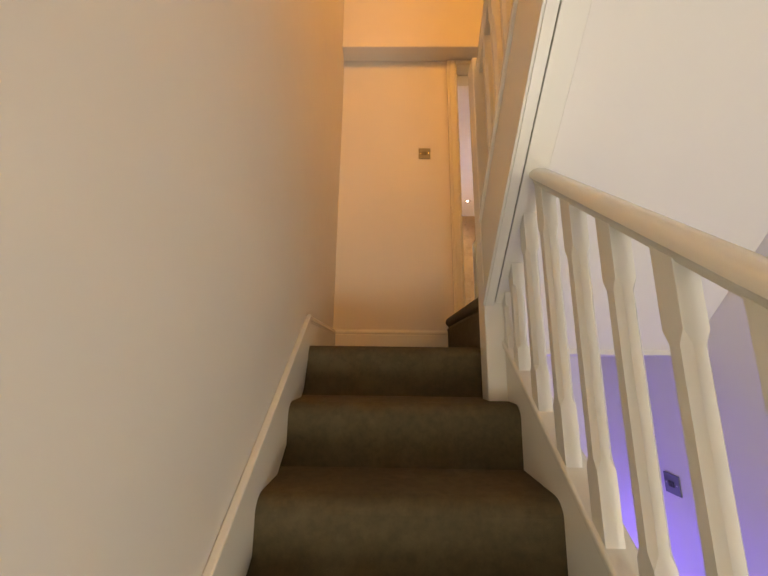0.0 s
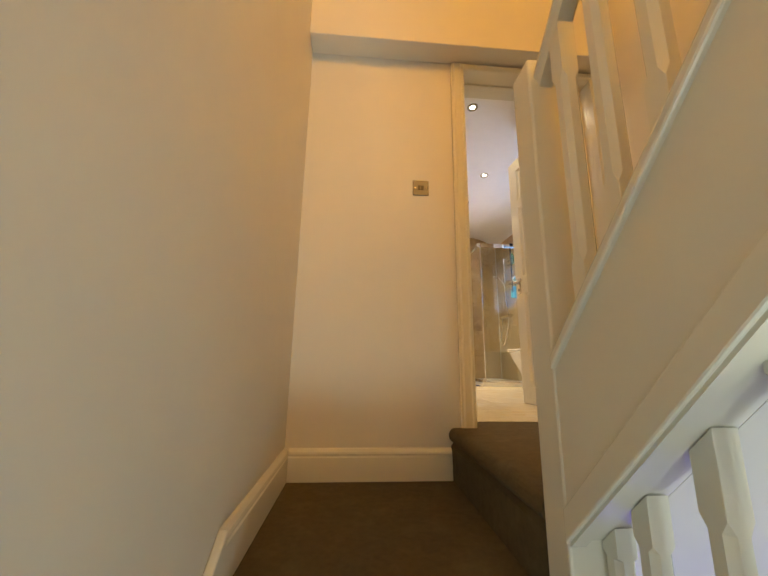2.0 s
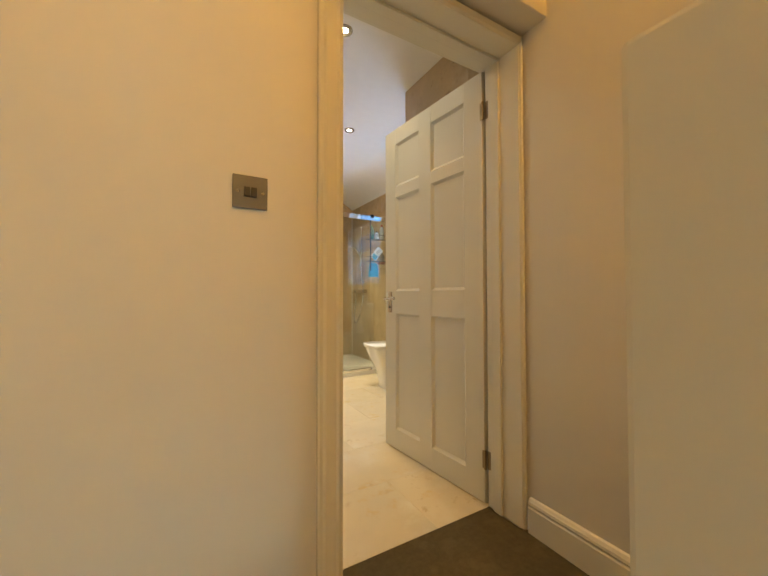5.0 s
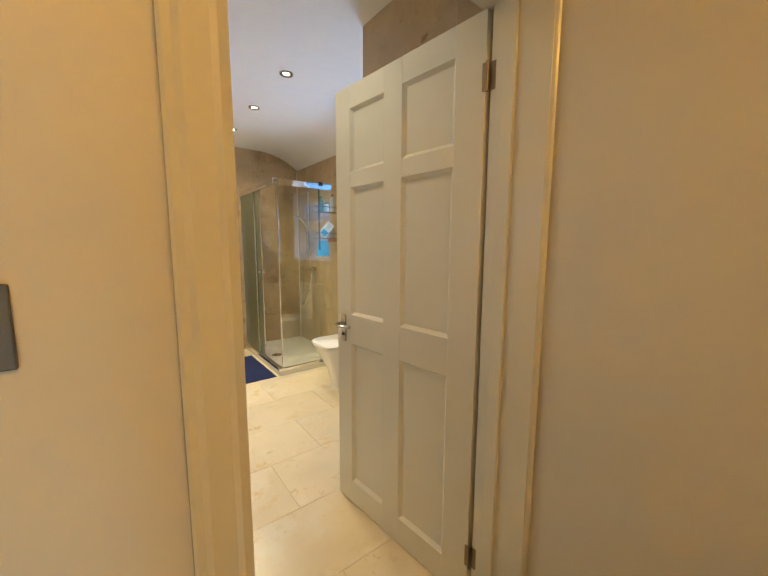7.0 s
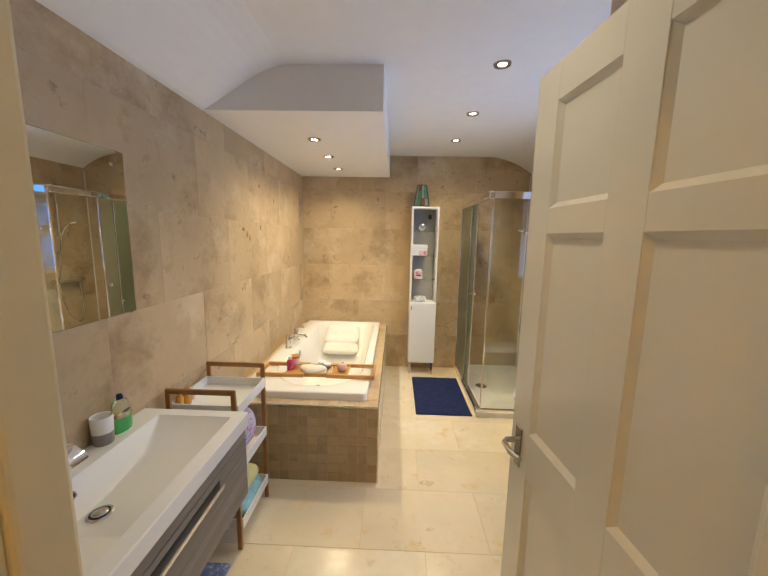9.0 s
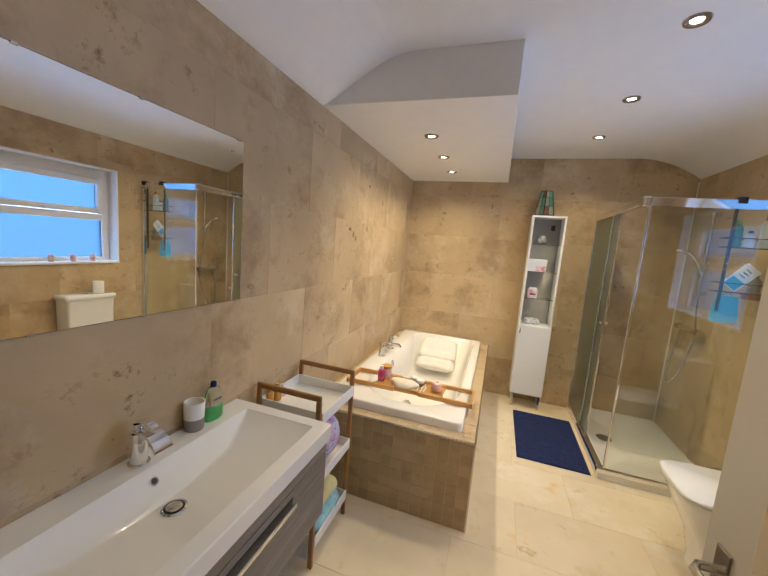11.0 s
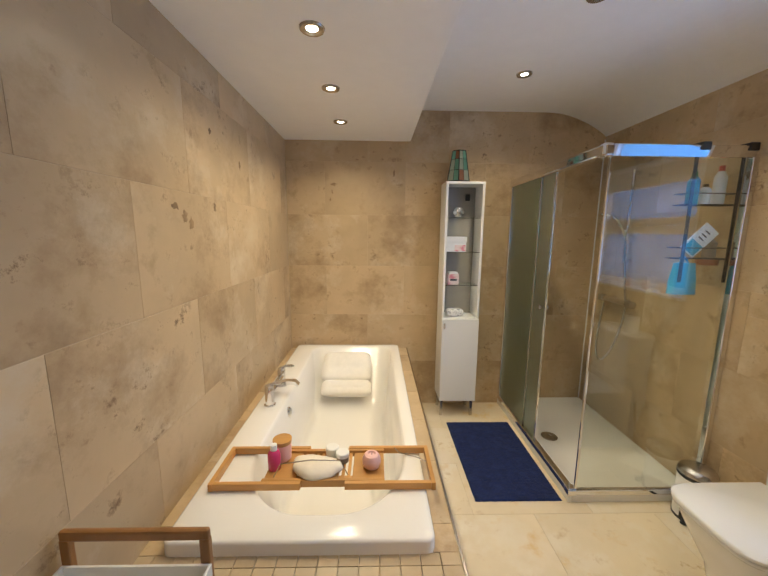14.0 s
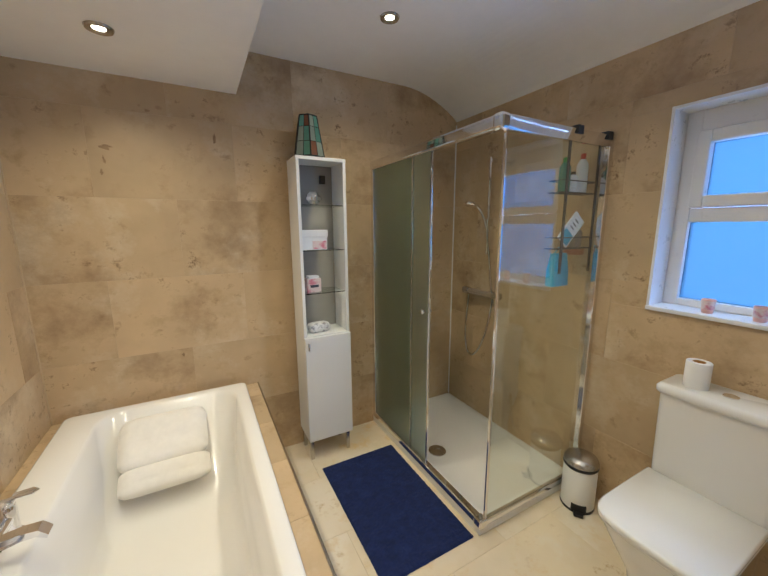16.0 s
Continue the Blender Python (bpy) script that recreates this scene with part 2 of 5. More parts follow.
def rings(loops, bm=None, caps=(True, True), closed=True):
    """Skin a row of equal rings of points."""
    own = bmesh.new()
    made = [[own.verts.new(p) for p in loop] for loop in loops]
    n = len(loops[0])
    for a, c in zip(made, made[1:]):
        for k in range(n if closed else n - 1):
            own.faces.new((a[k], a[(k + 1) % n], c[(k + 1) % n], c[k]))
    if caps[0]:
        own.faces.new(made[0][::-1])
    if caps[1]:
        own.faces.new(made[-1])
    bmesh.ops.recalc_face_normals(own, faces=list(own.faces))
    for f in own.faces:
        f.smooth = True
    return joined(bm, own)


def rod(p0, p1, r0, r1=None, n=16, bm=None):
    p0, p1 = Vector(p0), Vector(p1)
    q = (p1 - p0).to_track_quat("Z", "Y")
    ring = [Vector((math.cos(2 * math.pi * k / n), math.sin(2 * math.pi * k / n), 0)) for k in range(n)]
    return rings([[p0 + q @ (v * r0) for v in ring], [p1 + q @ (v * (r0 if r1 is None else r1)) for v in ring]], bm)


def lathe(profile, at, n=24, bm=None, tilt=None):
    q = tilt or Matrix.Identity(3)
    loops = [[Vector(at) + q @ Vector((r * math.cos(2 * math.pi * k / n), r * math.sin(2 * math.pi * k / n), z)) for k in range(n)] for r, z in profile]
    return rings(loops, bm)


def tube(points, r, n=8, bm=None):
    points = [Vector(p) for p in points]
    loops = []
    for k, p in enumerate(points):
        d = (points[min(k + 1, len(points) - 1)] - points[max(k - 1, 0)]).normalized()
        side = d.cross(Vector((0.3, 0.2, 1))).normalized()
        up = side.cross(d)
        loops.append([p + (side * math.cos(2 * math.pi * a / n) + up * math.sin(2 * math.pi * a / n)) * r for a in range(n)])
    return rings(loops, bm)


def prism(outline, axis, a, c, bevel=0.0, bm=None):
    """An outline in the two other axes (in order), drawn out along an axis from a to c."""
    own = bmesh.new()

    def put(u, v, w):
        p = [u, v]
        p.insert(axis, w)
        return p

    low, high = [own.verts.new(put(u, v, a)) for u, v in outline], [own.verts.new(put(u, v, c)) for u, v in outline]
    n = len(outline)
    for k in range(n):
        own.faces.new((low[k], low[(k + 1) % n], high[(k + 1) % n], high[k]))
    own.faces.new(low[::-1])
    own.faces.new(high)
    bmesh.ops.recalc_face_normals(own, faces=list(own.faces))
    if bevel:
        bmesh.ops.bevel(own, geom=list(own.edges), offset=bevel, segments=2, profile=0.5, affect="EDGES")
    return joined(bm, own)


def rounded(x0, x1, y0, y1, r, z, n=6):
    """A rounded rectangle's ring of points at a height."""
    pts = []
    for cx, cy, s in ((x1 - r, y1 - r, 0), (x0 + r, y1 - r, 90), (x0 + r, y0 + r, 180), (x1 - r, y0 + r, 270)):
        for k in range(n + 1):
            a = radians(s + 90 * k / n)
            pts.append((cx + r * math.cos(a), cy + r * math.sin(a), z))
    return pts


LOCAL = set()


def link_mesh(name, bm, mat, smooth=None):
    data = bpy.data.meshes.new(name)
    bmesh.ops.recalc_face_normals(bm, faces=list(bm.faces))
    curved = [f.smooth for f in bm.faces]
    bm.to_mesh(data)
    bm.free()
    data.materials.append(mat)
    if smooth:
        data.set_sharp_from_angle(angle=radians(smooth))
        data.polygons.foreach_set("use_smooth", curved)
    else:
        data.shade_flat()
    return new(name, data)


def part(name, bm, mat, parent, label="", smooth=40):
    """One mesh under a thing or a part; coordinates are the world's, or the thing's own where it is LOCAL."""
    ob = link_mesh(name, bm, mat, smooth)
    ob.parent = parent
    if parent.type == "EMPTY" and parent.name not in LOCAL:
        ob.matrix_parent_inverse = parent.matrix_basis.inverted()
    return tagged(ob, label)


def thing(name, at, label, category, group="", local=False, turn=0.0):
    ob = new(name)
    ob.empty_display_size = 0.05
    ob.matrix_basis = pose(*at, 0, 0, turn)
    if local:
        LOCAL.add(ob.name)
    return tagged(ob, label, category, group)


def single(name, bm, mat, label, category, group="", smooth=40):
    return tagged(link_mesh(name, bm, mat, smooth), label, category, group)


def setting(name, bm, mat, label, category="", smooth=30):
    return tagged(link_mesh(name, bm, mat, smooth), label, category or name.rstrip("_0123456789").split("_")[0], kind="structure")


TILE_MESHES = {}


def tile_mesh(name, w, h, t, mat, edge=0.0008):
    key = (name, round(w, 3), round(h, 3), round(t, 4))
    if key not in TILE_MESHES:
        e, v = edge, []
        for i, z in ((0, 0.0), (0, t - e), (e, t)):
            v += [(i, i, z), (w - i, i, z), (w - i, h - i, z), (i, h - i, z)]
        f = [(8, 9, 10, 11)]
        for a in (0, 4):
            f += [(a + k, a + (k + 1) % 4, a + 4 + (k + 1) % 4, a + 4 + k) for k in range(4)]
        data = bpy.data.meshes.new(name)
        data.from_pydata(v, [], f)
        data.materials.append(mat)
        TILE_MESHES[key] = data
    return TILE_MESHES[key]


def tiles(name, parent, frame_m, rows, starts, width, u0, u1, v0, v1, mat, gap=0.0011, t=0.008, holes=()):
    """Lay tiles in running bond on a plane: frame_m takes (u, v, out) into the world; rows are the joints in v."""
    for k, (a, c) in enumerate(zip(rows, rows[1:])):
        lo, hi = max(a, v0), min(c, v1)
        if hi - lo < 0.01:
            continue
        u = starts[k % len(starts)] - 20 * width
        while u < u1:
            left, right = max(u, u0), min(u + width, u1)
            u += width
            if right - left < 0.01:
                continue
            pieces = [(left, right, lo, hi)]
            for ha, hb, hc, hd in holes:
                cut = []
                for p, q, r, s in pieces:
                    if q <= ha or p >= hb or s <= hc or r >= hd:
                        cut.append((p, q, r, s))
                        continue
                    cut += [b for b in ((p, q, r, min(hc, s)), (p, q, max(hd, r), s), (p, ha, max(hc, r), min(hd, s)), (hb, q, max(hc, r), min(hd, s)))
                            if b[1] - b[0] > 0.01 and b[3] - b[2] > 0.01]
                pieces = cut
            for p, q, r, s in pieces:
                ob = new(name, tile_mesh(name, q - p - gap, s - r - gap, t, mat))
                ob.matrix_basis = frame_m @ Matrix.Translation((p + gap / 2, r + gap / 2, 0.0006 * random.random()))
                ob.parent = parent


def slope_box(x0, x1, y0, y1, z_top, slope, depth, bevel=0.0, bm=None):
    """A board that follows a stair along y: z_top at y0, falling or rising by slope, so deep downwards."""
    z1 = z_top + slope * (y1 - y0)
    return prism([(y0, z_top), (y1, z1), (y1, z1 - depth), (y0, z_top - depth)], 0, x0, x1, bevel, bm)

# ---- stairwell and hall ----
DEEP, HIGH = -2.68, 3.3
HX = 1.605
RISE, GOING, NOSE_Y, LAND = 0.205, 0.25, 1.84, -0.222

wall_west = setting("wall_stair_west", boxed(-0.19, -0.07, -2.3, 2.615, DEEP, HIGH), PAINT, "plain cream-white painted plaster wall beside the stairs")
wall_door = setting("wall_door", boxed(-0.19, 0.785, 2.615, 2.80, DEEP, HIGH), PAINT, "cream-white painted wall with the bathroom doorway")
part("wall_over_door", boxed(0.785, 1.605, 2.615, 2.80, 1.995, HIGH), PAINT, wall_door)
part("wall_under_door", boxed(0.785, 1.605, 2.615, 2.80, DEEP, -0.02), PAINT, wall_door)
part("wall_beside_door", boxed(1.605, 2.70, 2.615, 2.80, DEEP, HIGH), PAINT, wall_door)
setting("wall_bulkhead", boxed(-0.07, HX, 2.485, 2.613, 2.015, HIGH, 0.004), PAINT, "painted plaster bulkhead above the bathroom doorway")
setting("wall_hall_east", boxed(HX, 1.74, -2.3, 2.613, DEEP, HIGH), PAINT, "cream-white painted wall of the stair hall")
setting("wall_hall_south", boxed(-0.19, 1.74, -2.42, -2.3, DEEP, HIGH), PAINT, "plain painted wall closing the stair hall")
setting("ceiling_hall", boxed(-0.19, 1.74, -2.42, 2.80, HIGH, HIGH + 0.1), CEIL, "plain white painted ceiling over the stairs")
setting("floor_lower_hall", boxed(-0.19, 1.74, -2.42, 2.80, DEEP - 0.1, DEEP), PINE, "wooden floor of the hall below the stairs")


def tread_outline(y_nose, z, depth, rise, r=0.042):
    """Side outline of a carpeted step with a rolled nose that looks towards -y."""
    pts = [(y_nose + depth, z), (y_nose + depth, z - rise), (y_nose + 0.006, z - rise)]
    for k in range(9):
        a = radians(190 - 100 * k / 8)
        pts.append((y_nose + r + r * math.cos(a), z - r + r * math.sin(a)))
    return pts


stairs = thing("staircase", (0.31, 1.0, DEEP), "lower stair flight fitted with dark brown carpet", "staircase")
for k in range(1, 12):
    y, z = NOSE_Y - GOING * k, LAND - RISE * k
    part("step", prism(tread_outline(y, z, GOING + 0.05, RISE), 0, -0.069, 0.748), CARPET, stairs, smooth=50)
bm = prism(tread_outline(NOSE_Y, LAND, 2.615 - NOSE_Y, RISE), 0, -0.068, 0.702)
part("landing", bm, CARPET, stairs, "brown carpeted quarter landing", smooth=50)
# wall string on the plaster side and outer string under the balusters
bm = prism([(1.865, -0.085), (1.865, -0.225), (1.80, -0.40), (-0.95, -2.68), (-0.95, -2.43), (1.80, -0.135)], 0, -0.069, -0.047, 0.004)
part("wall_string", bm, GLOSS, stairs, "white gloss painted stair string")
bm = slope_box(0.748, 0.785, -0.9, 1.735, -0.20 - 0.84 * 2.62, 0.84, 0.40)
part("outer_string", bm, GLOSS, stairs)
bm = slope_box(0.738, 0.815, -0.9, 1.712, -0.19 - 0.84 * 2.62, 0.84, 0.03, 0.006)
part("string_cap", bm, GLOSS, stairs)

part("landing_side", boxed(0.70, 0.76, 1.802, 1.90, -0.64, -0.235), GLOSS, stairs)
hall_floor = setting("floor_hall", boxed(0.75, HX - 0.002, 1.73, 2.615, -0.05, -0.001), CARPET, "small hall floor covered with brown carpet")
part("floor_threshold", boxed(0.806, 1.58, 2.615, 2.778, -0.02, -0.001), CARPET, hall_floor)
pts = [(0.75, -0.001), (0.75, -0.221), (0.684, -0.221), (0.682, -0.08)]
for k in range(9):
    a = radians(250 - 160 * k / 8)
    pts.append((0.672 + 0.032 + 0.032 * math.cos(a), -0.033 + 0.032 * math.sin(a)))
part("hall_step", prism(pts, 1, 1.802, 2.612), CARPET, hall_floor, "carpeted step with a rolled nose", smooth=50)

# skirting boards
SKIRT = [(0, 0), (0.018, 0), (0.018, 0.098), (0.014, 0.103), (0.014, 0.108), (0.018, 0.112), (0.016, 0.122), (0.008, 0.132), (0, 0.136)]
setting("baseboard_1", prism([(-0.069 + d, LAND + h) for d, h in SKIRT], 1, 1.866, 2.613), GLOSS, "white gloss painted skirting board")
setting("baseboard_2", prism([(2.614 - d, LAND + h) for d, h in SKIRT], 0, -0.05, 0.70), GLOSS, "white gloss painted skirting board")
setting("baseboard_3", prism([(HX - 0.001 - d, h) for d, h in SKIRT], 1, 1.73, 2.58), GLOSS, "white gloss painted skirting board")

# upper flight: steps, strings, plaster soffit, balustrade
upper = thing("staircase", (1.2, 1.7, 0.0), "upper stair flight with brown carpet and white strings", "staircase")
for k in range(1, 16):
    y, z = 1.76 - 0.2 * k, 0.2 * k
    out = [(y + 0.2, z - 0.012), (y + 0.192, z - 0.002), (y + 0.18, z), (y - 0.02, z), (y + 0.172, z - 0.2), (y + 0.185, z - 0.2), (y + 0.185, z - 0.04), (y + 0.197, z - 0.032)]
    part("step", prism(out, 0, 0.79, HX - 0.003), CARPET, upper, smooth=50)
SL = -1.0
part("outer_string", slope_box(0.68, 0.712, -1.6, 1.72, 0.30 + 3.32, SL, 0.375), GLOSS, upper, "white painted string board")
part("string_trim", slope_box(0.672, 0.716, -1.6, 1.715, -0.058 + 3.315 + 0.062, SL, 0.066, 0.004), GLOSS, upper)
part("soffit_board", slope_box(0.720, 0.796, -1.6, 1.715, -0.055 + 3.315 + 0.02, SL, 0.024, 0.002), GLOSS, upper)
part("string_cap", slope_box(0.668, 0.785, -1.6, 1.712, 0.315 + 3.312, SL, 0.03, 0.005), GLOSS, upper)
part("soffit", slope_box(0.795, HX - 0.002, -1.6, 1.9, 3.255 + 0.05, SL, 0.05), PAINT, upper, "white plaster soffit under the stairs")
part("soffit_back", slope_box(0.712, 0.79, -1.6, 1.70, 0.10 + 3.30, SL, 0.08), PAINT, upper)
part("landing_fascia", boxed(0.752, 0.80, 1.717, 1.729, -0.30, -0.003), GLOSS, upper)
part("landing_soffit", boxed(0.76, HX - 0.002, 1.88, 2.613, -0.246, -0.217), PAINT, upper)


def chamfered_baluster(x, y, z0, z1, cut0, cut1, half=0.021, c=0.011):
    """A square spindle with stopped chamfers; its ends are cut on a slope."""
    def ring(z, slope, cc):
        h = half
        pts = [(-h, -h + cc), (-h + cc, -h), (h - cc, -h), (h, -h + cc), (h, h - cc), (h - cc, h), (-h + cc, h), (-h, h - cc)]
        return [(x + p, y + q, z + slope * q) for p, q in pts]
    span = z1 - z0
    return rings([ring(z0, cut0, 0.001), ring(z0 + 0.17 * span, 0, 0.001), ring(z0 + 0.20 * span, 0, c), ring(z1 - 0.20 * span, 0, c),
                  ring(z1 - 0.17 * span, 0, 0.001), ring(z1, cut1, 0.001)])


def handrail(x, y0, y1, z0, slope, w=0.031, h=0.058):
    outline = [(-0.6, 0.0), (-0.72, 0.25), (-1, 0.4), (-1.0, 0.66), (-0.75, 0.9), (-0.3, 1.0), (0.3, 1.0), (0.75, 0.9), (1.0, 0.66), (1.0, 0.4), (0.72, 0.25), (0.6, 0.0)]
    return rings([[(x + w * u, y, z0 + slope * (y - y0) + h * v) for u, v in outline] for y in (y0, y1)])


lower_rail = thing("banister", (0.74, 0.6, -0.9), "white painted banister with chamfered spindles along the lower stairs", "banister")
part("handrail", handrail(0.770, -0.9, 1.352, 0.266 - 0.84 * 2.25, 0.84, 0.033, 0.062), GLOSS, lower_rail, "rounded cream painted handrail")
for k in range(17):
    y = 1.688 if k == 0 else 1.735 - 0.137 * k
    foot = -0.193 - 0.84 * (1.72 - y)
    under, rail = -0.062 + (1.715 - y), 0.266 - 0.84 * (1.35 - y)
    top, cut = (under, -1.0) if y > 1.33 else (rail + 0.006, 0.84)
    part("spindle", chamfered_baluster(0.768, y, foot, top, 0.84, cut), GLOSS, lower_rail, smooth=20)

upper_rail = thing("banister", (0.725, 1.0, 0.6), "white painted banister with chamfered spindles along the upper stairs", "banister")
part("newel_post", boxed(0.676, 0.766, 1.709, 1.80, -0.60, 1.118, 0.006), GLOSS, upper_rail, "square painted newel post")
part("handrail", handrail(0.722, 1.709, -1.4, 1.03, -1.0), GLOSS, upper_rail)
for k in range(15):
    y = 1.63 - 0.118 * k
    part("spindle", chamfered_baluster(0.724, y, 0.318 + (1.712 - y) - 0.012, 1.035 + (1.709 - y), -1.0, -1.0), GLOSS, upper_rail, smooth=20)


def switch_plate(name, at, turn, label):
    s = thing(name, at, label, "light switch", local=True, turn=turn)
    part("plate", boxed(-0.043, 0.043, -0.006, 0, -0.043, 0.043, 0.002), PLATE, s, "brushed steel plate")
    part("rocker_surround", boxed(-0.0185, 0.0185, -0.0072, -0.005, -0.0135, 0.0135), PLATE, s)
    for k in (-0.0085, 0.0085):
        part("rocker", boxed(k - 0.0072, k + 0.0072, -0.0100, -0.006, -0.0125, 0.0125, 0.001), RUBBER, s, "black rocker")
        part("screw", rod((k * 3.6, -0.0055, 0), (k * 3.6, -0.0072, 0), 0.004, n=10), SATIN, s)
    return s


switch_plate("light_switch", (0.549, 2.614, 1.207), 0, "brushed steel double light switch on the cream wall")
switch_plate("light_switch", (HX - 0.001, 2.085, -0.82), 90 + 180, "brushed steel light switch on the lower hall wall")

# ---- doorway ----
ARCH = [(0, 0), (0.074, 0), (0.074, 0.014), (0.07, 0.018), (0.06, 0.016), (0.052, 0.022), (0.02, 0.016), (0.012, 0.02), (0, 0.014)]
door_frame = setting("door_frame", boxed(0.785, 0.806, 2.602, 2.801, -0.001, 1.99, 0.002), GLOSS, "white gloss painted door lining and architrave", "door frame")
part("lining", boxed(1.584, 1.605, 2.602, 2.784, -0.001, 1.99, 0.002), GLOSS, door_frame)
part("lining_head", boxed(0.785, 1.605, 2.602, 2.801, 1.975, 1.994, 0.002), GLOSS, door_frame)
part("stop", boxed(0.806, 0.827, 2.69, 2.7424, 0, 1.975, 0.002), GLOSS, door_frame)
part("stop", boxed(0.806, 0.832, 2.742, 2.796, 0, 1.975, 0.007, 3), GLOSS, door_frame)
part("stop", boxed(1.572, 1.584, 2.70, 2.742, 0, 1.975, 0.002), GLOSS, door_frame)
part("stop", boxed(0.832, 1.572, 2.70, 2.742, 1.963, 1.975, 0.002), GLOSS, door_frame)
part("architrave", prism([(0.803 - u, 2.614 - w) for u, w in ARCH], 2, 0.0, 2.012), GLOSS, door_frame)
part("architrave", prism([(1.587 + u * 0.22, 2.614 - w) for u, w in ARCH], 2, 0.0, 2.012), GLOSS, door_frame)
part("architrave", prism([(2.614 - w, 1.977 + u * 0.45) for u, w in ARCH], 0, 0.80, 1.59), GLOSS, door_frame)
part("architrave", prism([(0.803 - u, 2.801 + w) for u, w in ARCH], 2, 0.0, 2.05), GLOSS, door_frame)
part("architrave", prism([(1.587 + u, 2.801 + w) for u, w in ARCH], 2, 0.0, 2.05), GLOSS, door_frame)
part("architrave", prism([(2.801 + w, 1.977 + u) for u, w in ARCH], 0, 0.80, 1.59), GLOSS, door_frame)

door = tagged(new("door_1"), "white gloss six-panel door standing open into the bathroom", "door", kind="structure")
door.matrix_basis = pose(1.575, 2.797, 0.0, 0, 0, 5.0)
LOCAL.add(door.name)
W, T, H0, H1 = 0.772, 0.040, 0.006, 1.972
STILES = [(0.0, 0.110), (0.345, 0.446), (0.665, W)]
RAILS = [(H0, 0.125), (0.828, 0.966), (1.545, 1.612), (1.878, H1)]
for a, c in STILES:
    part("stile", boxed(0, T, a, c, H0, H1, 0.0015), GLOSS, door)
for (a, c) in ((STILES[0][1], STILES[1][0]), (STILES[1][1], STILES[2][0])):
    for z0, z1 in RAILS:
        part("rail", boxed(0.0004, T - 0.0004, a, c, z0, z1, 0.0008), GLOSS, door)
    for (z0, z1) in ((RAILS[0][1], RAILS[1][0]), (RAILS[1][1], RAILS[2][0]), (RAILS[2][1], RAILS[3][0])):
        bm = boxed(0.013, T - 0.013, a - 0.001, c + 0.001, z0 - 0.001, z1 + 0.001)
        for s in (0, 1):
            x0, x1 = (0.002, 0.0135) if s == 0 else (T - 0.002, T - 0.0135)
            m = 0.014
            rings([[(x0, a, z0), (x0, c, z0), (x0, c, z1), (x0, a, z1)],
                   [(x1, a + m, z0 + m), (x1, c - m, z0 + m), (x1, c - m, z1 - m), (x1, a + m, z1 - m)]], bm, caps=(False, False))
        part("panel", bm, GLOSS, door, "recessed panel with a moulded edge", smooth=20)


def lever(side):
    x = 0.0 if side < 0 else T
    plate = part("door_handle", boxed(min(x, x + side * 0.006), max(x, x + side * 0.006), 0.700, 0.738, 0.832, 0.962, 0.003), SATIN, door, "satin steel lever handle on a plate")
    tube_pts = [(x + side * 0.004, 0.719, 0.918), (x + side * 0.04, 0.719, 0.918), (x + side * 0.052, 0.708, 0.917), (x + side * 0.054, 0.66, 0.915), (x + side * 0.046, 0.618, 0.921)]
    part("lever", tube(tube_pts, 0.0085, 10), SATIN, plate)
    # Solid black stub; its colour stands in for the shade inside the key opening.
    part("keyhole", rod((x, 0.719, 0.866), (x + side * 0.009, 0.719, 0.866), 0.008, n=12), BLACK, plate)


lever(-1)
lever(1)
for z in (0.20, 1.785):
    h = part("hinge", boxed(-0.0024, 0.0004, 0.0, 0.010, z - 0.040, z + 0.040, 0.0006), BRASSY, door, "tarnished steel butt hinge")
    part("hinge_leaf", boxed(0.006, 0.0085, -0.030, -0.012, z - 0.040, z + 0.040, 0.0006), BRASSY, h)
    part("knuckle", rod((-0.003, -0.007, z - 0.042), (-0.003, -0.007, z + 0.042), 0.005, n=12), BRASSY, h)

# ---- bathroom shell ----
LX, RX, BY, FY = 0.055, 2.58, 6.445, 2.80
WIN = (4.02, 5.063, 1.092, 1.960)
wall_left = setting("wall_bath_west", boxed(-0.08, LX - 0.0006, FY, BY, -0.05, 2.6), GROUT, "bathroom wall clad in honed beige travertine tiles")
wall_back = setting("wall_bath_north", boxed(-0.08, 2.75, BY + 0.0006, BY + 0.14, -0.05, 2.6), GROUT, "bathroom end wall clad in beige travertine tiles")
bm = boxed(RX + 0.0006, RX + 0.22, FY, WIN[0], -0.05, 2.6)
for q in ((WIN[1], BY + 0.008, -0.05, 2.6), (WIN[0], WIN[1], -0.05, WIN[2]), (WIN[0], WIN[1], WIN[3], 2.6)):
    boxed(RX + 0.0006, RX + 0.22, q[0], q[1], q[2], q[3], bm=bm)
wall_right = setting("wall_bath_east", bm, GROUT, "bathroom window wall clad in beige travertine tiles")
wall_pier = setting("wall_bath_closet", boxed(1.7662, RX + 0.1, FY - 0.01, 3.7188, -0.05, 2.6), GROUT, "tiled boxed-out wall behind the bathroom door")
bath_floor = setting("floor_bathroom", boxed(-0.08, 2.75, 2.778, BY + 0.1, -0.12, -0.0014), GROUT, "bathroom floor of large pale travertine tiles")
outline = [(-0.06, 2.52)]
low = []
for k in range(13):
    s = k / 12
    low.append((LX - 0.02 + 0.52 * s, 2.18 + 0.235 * math.sin(s * math.pi / 2) ** 1.35))
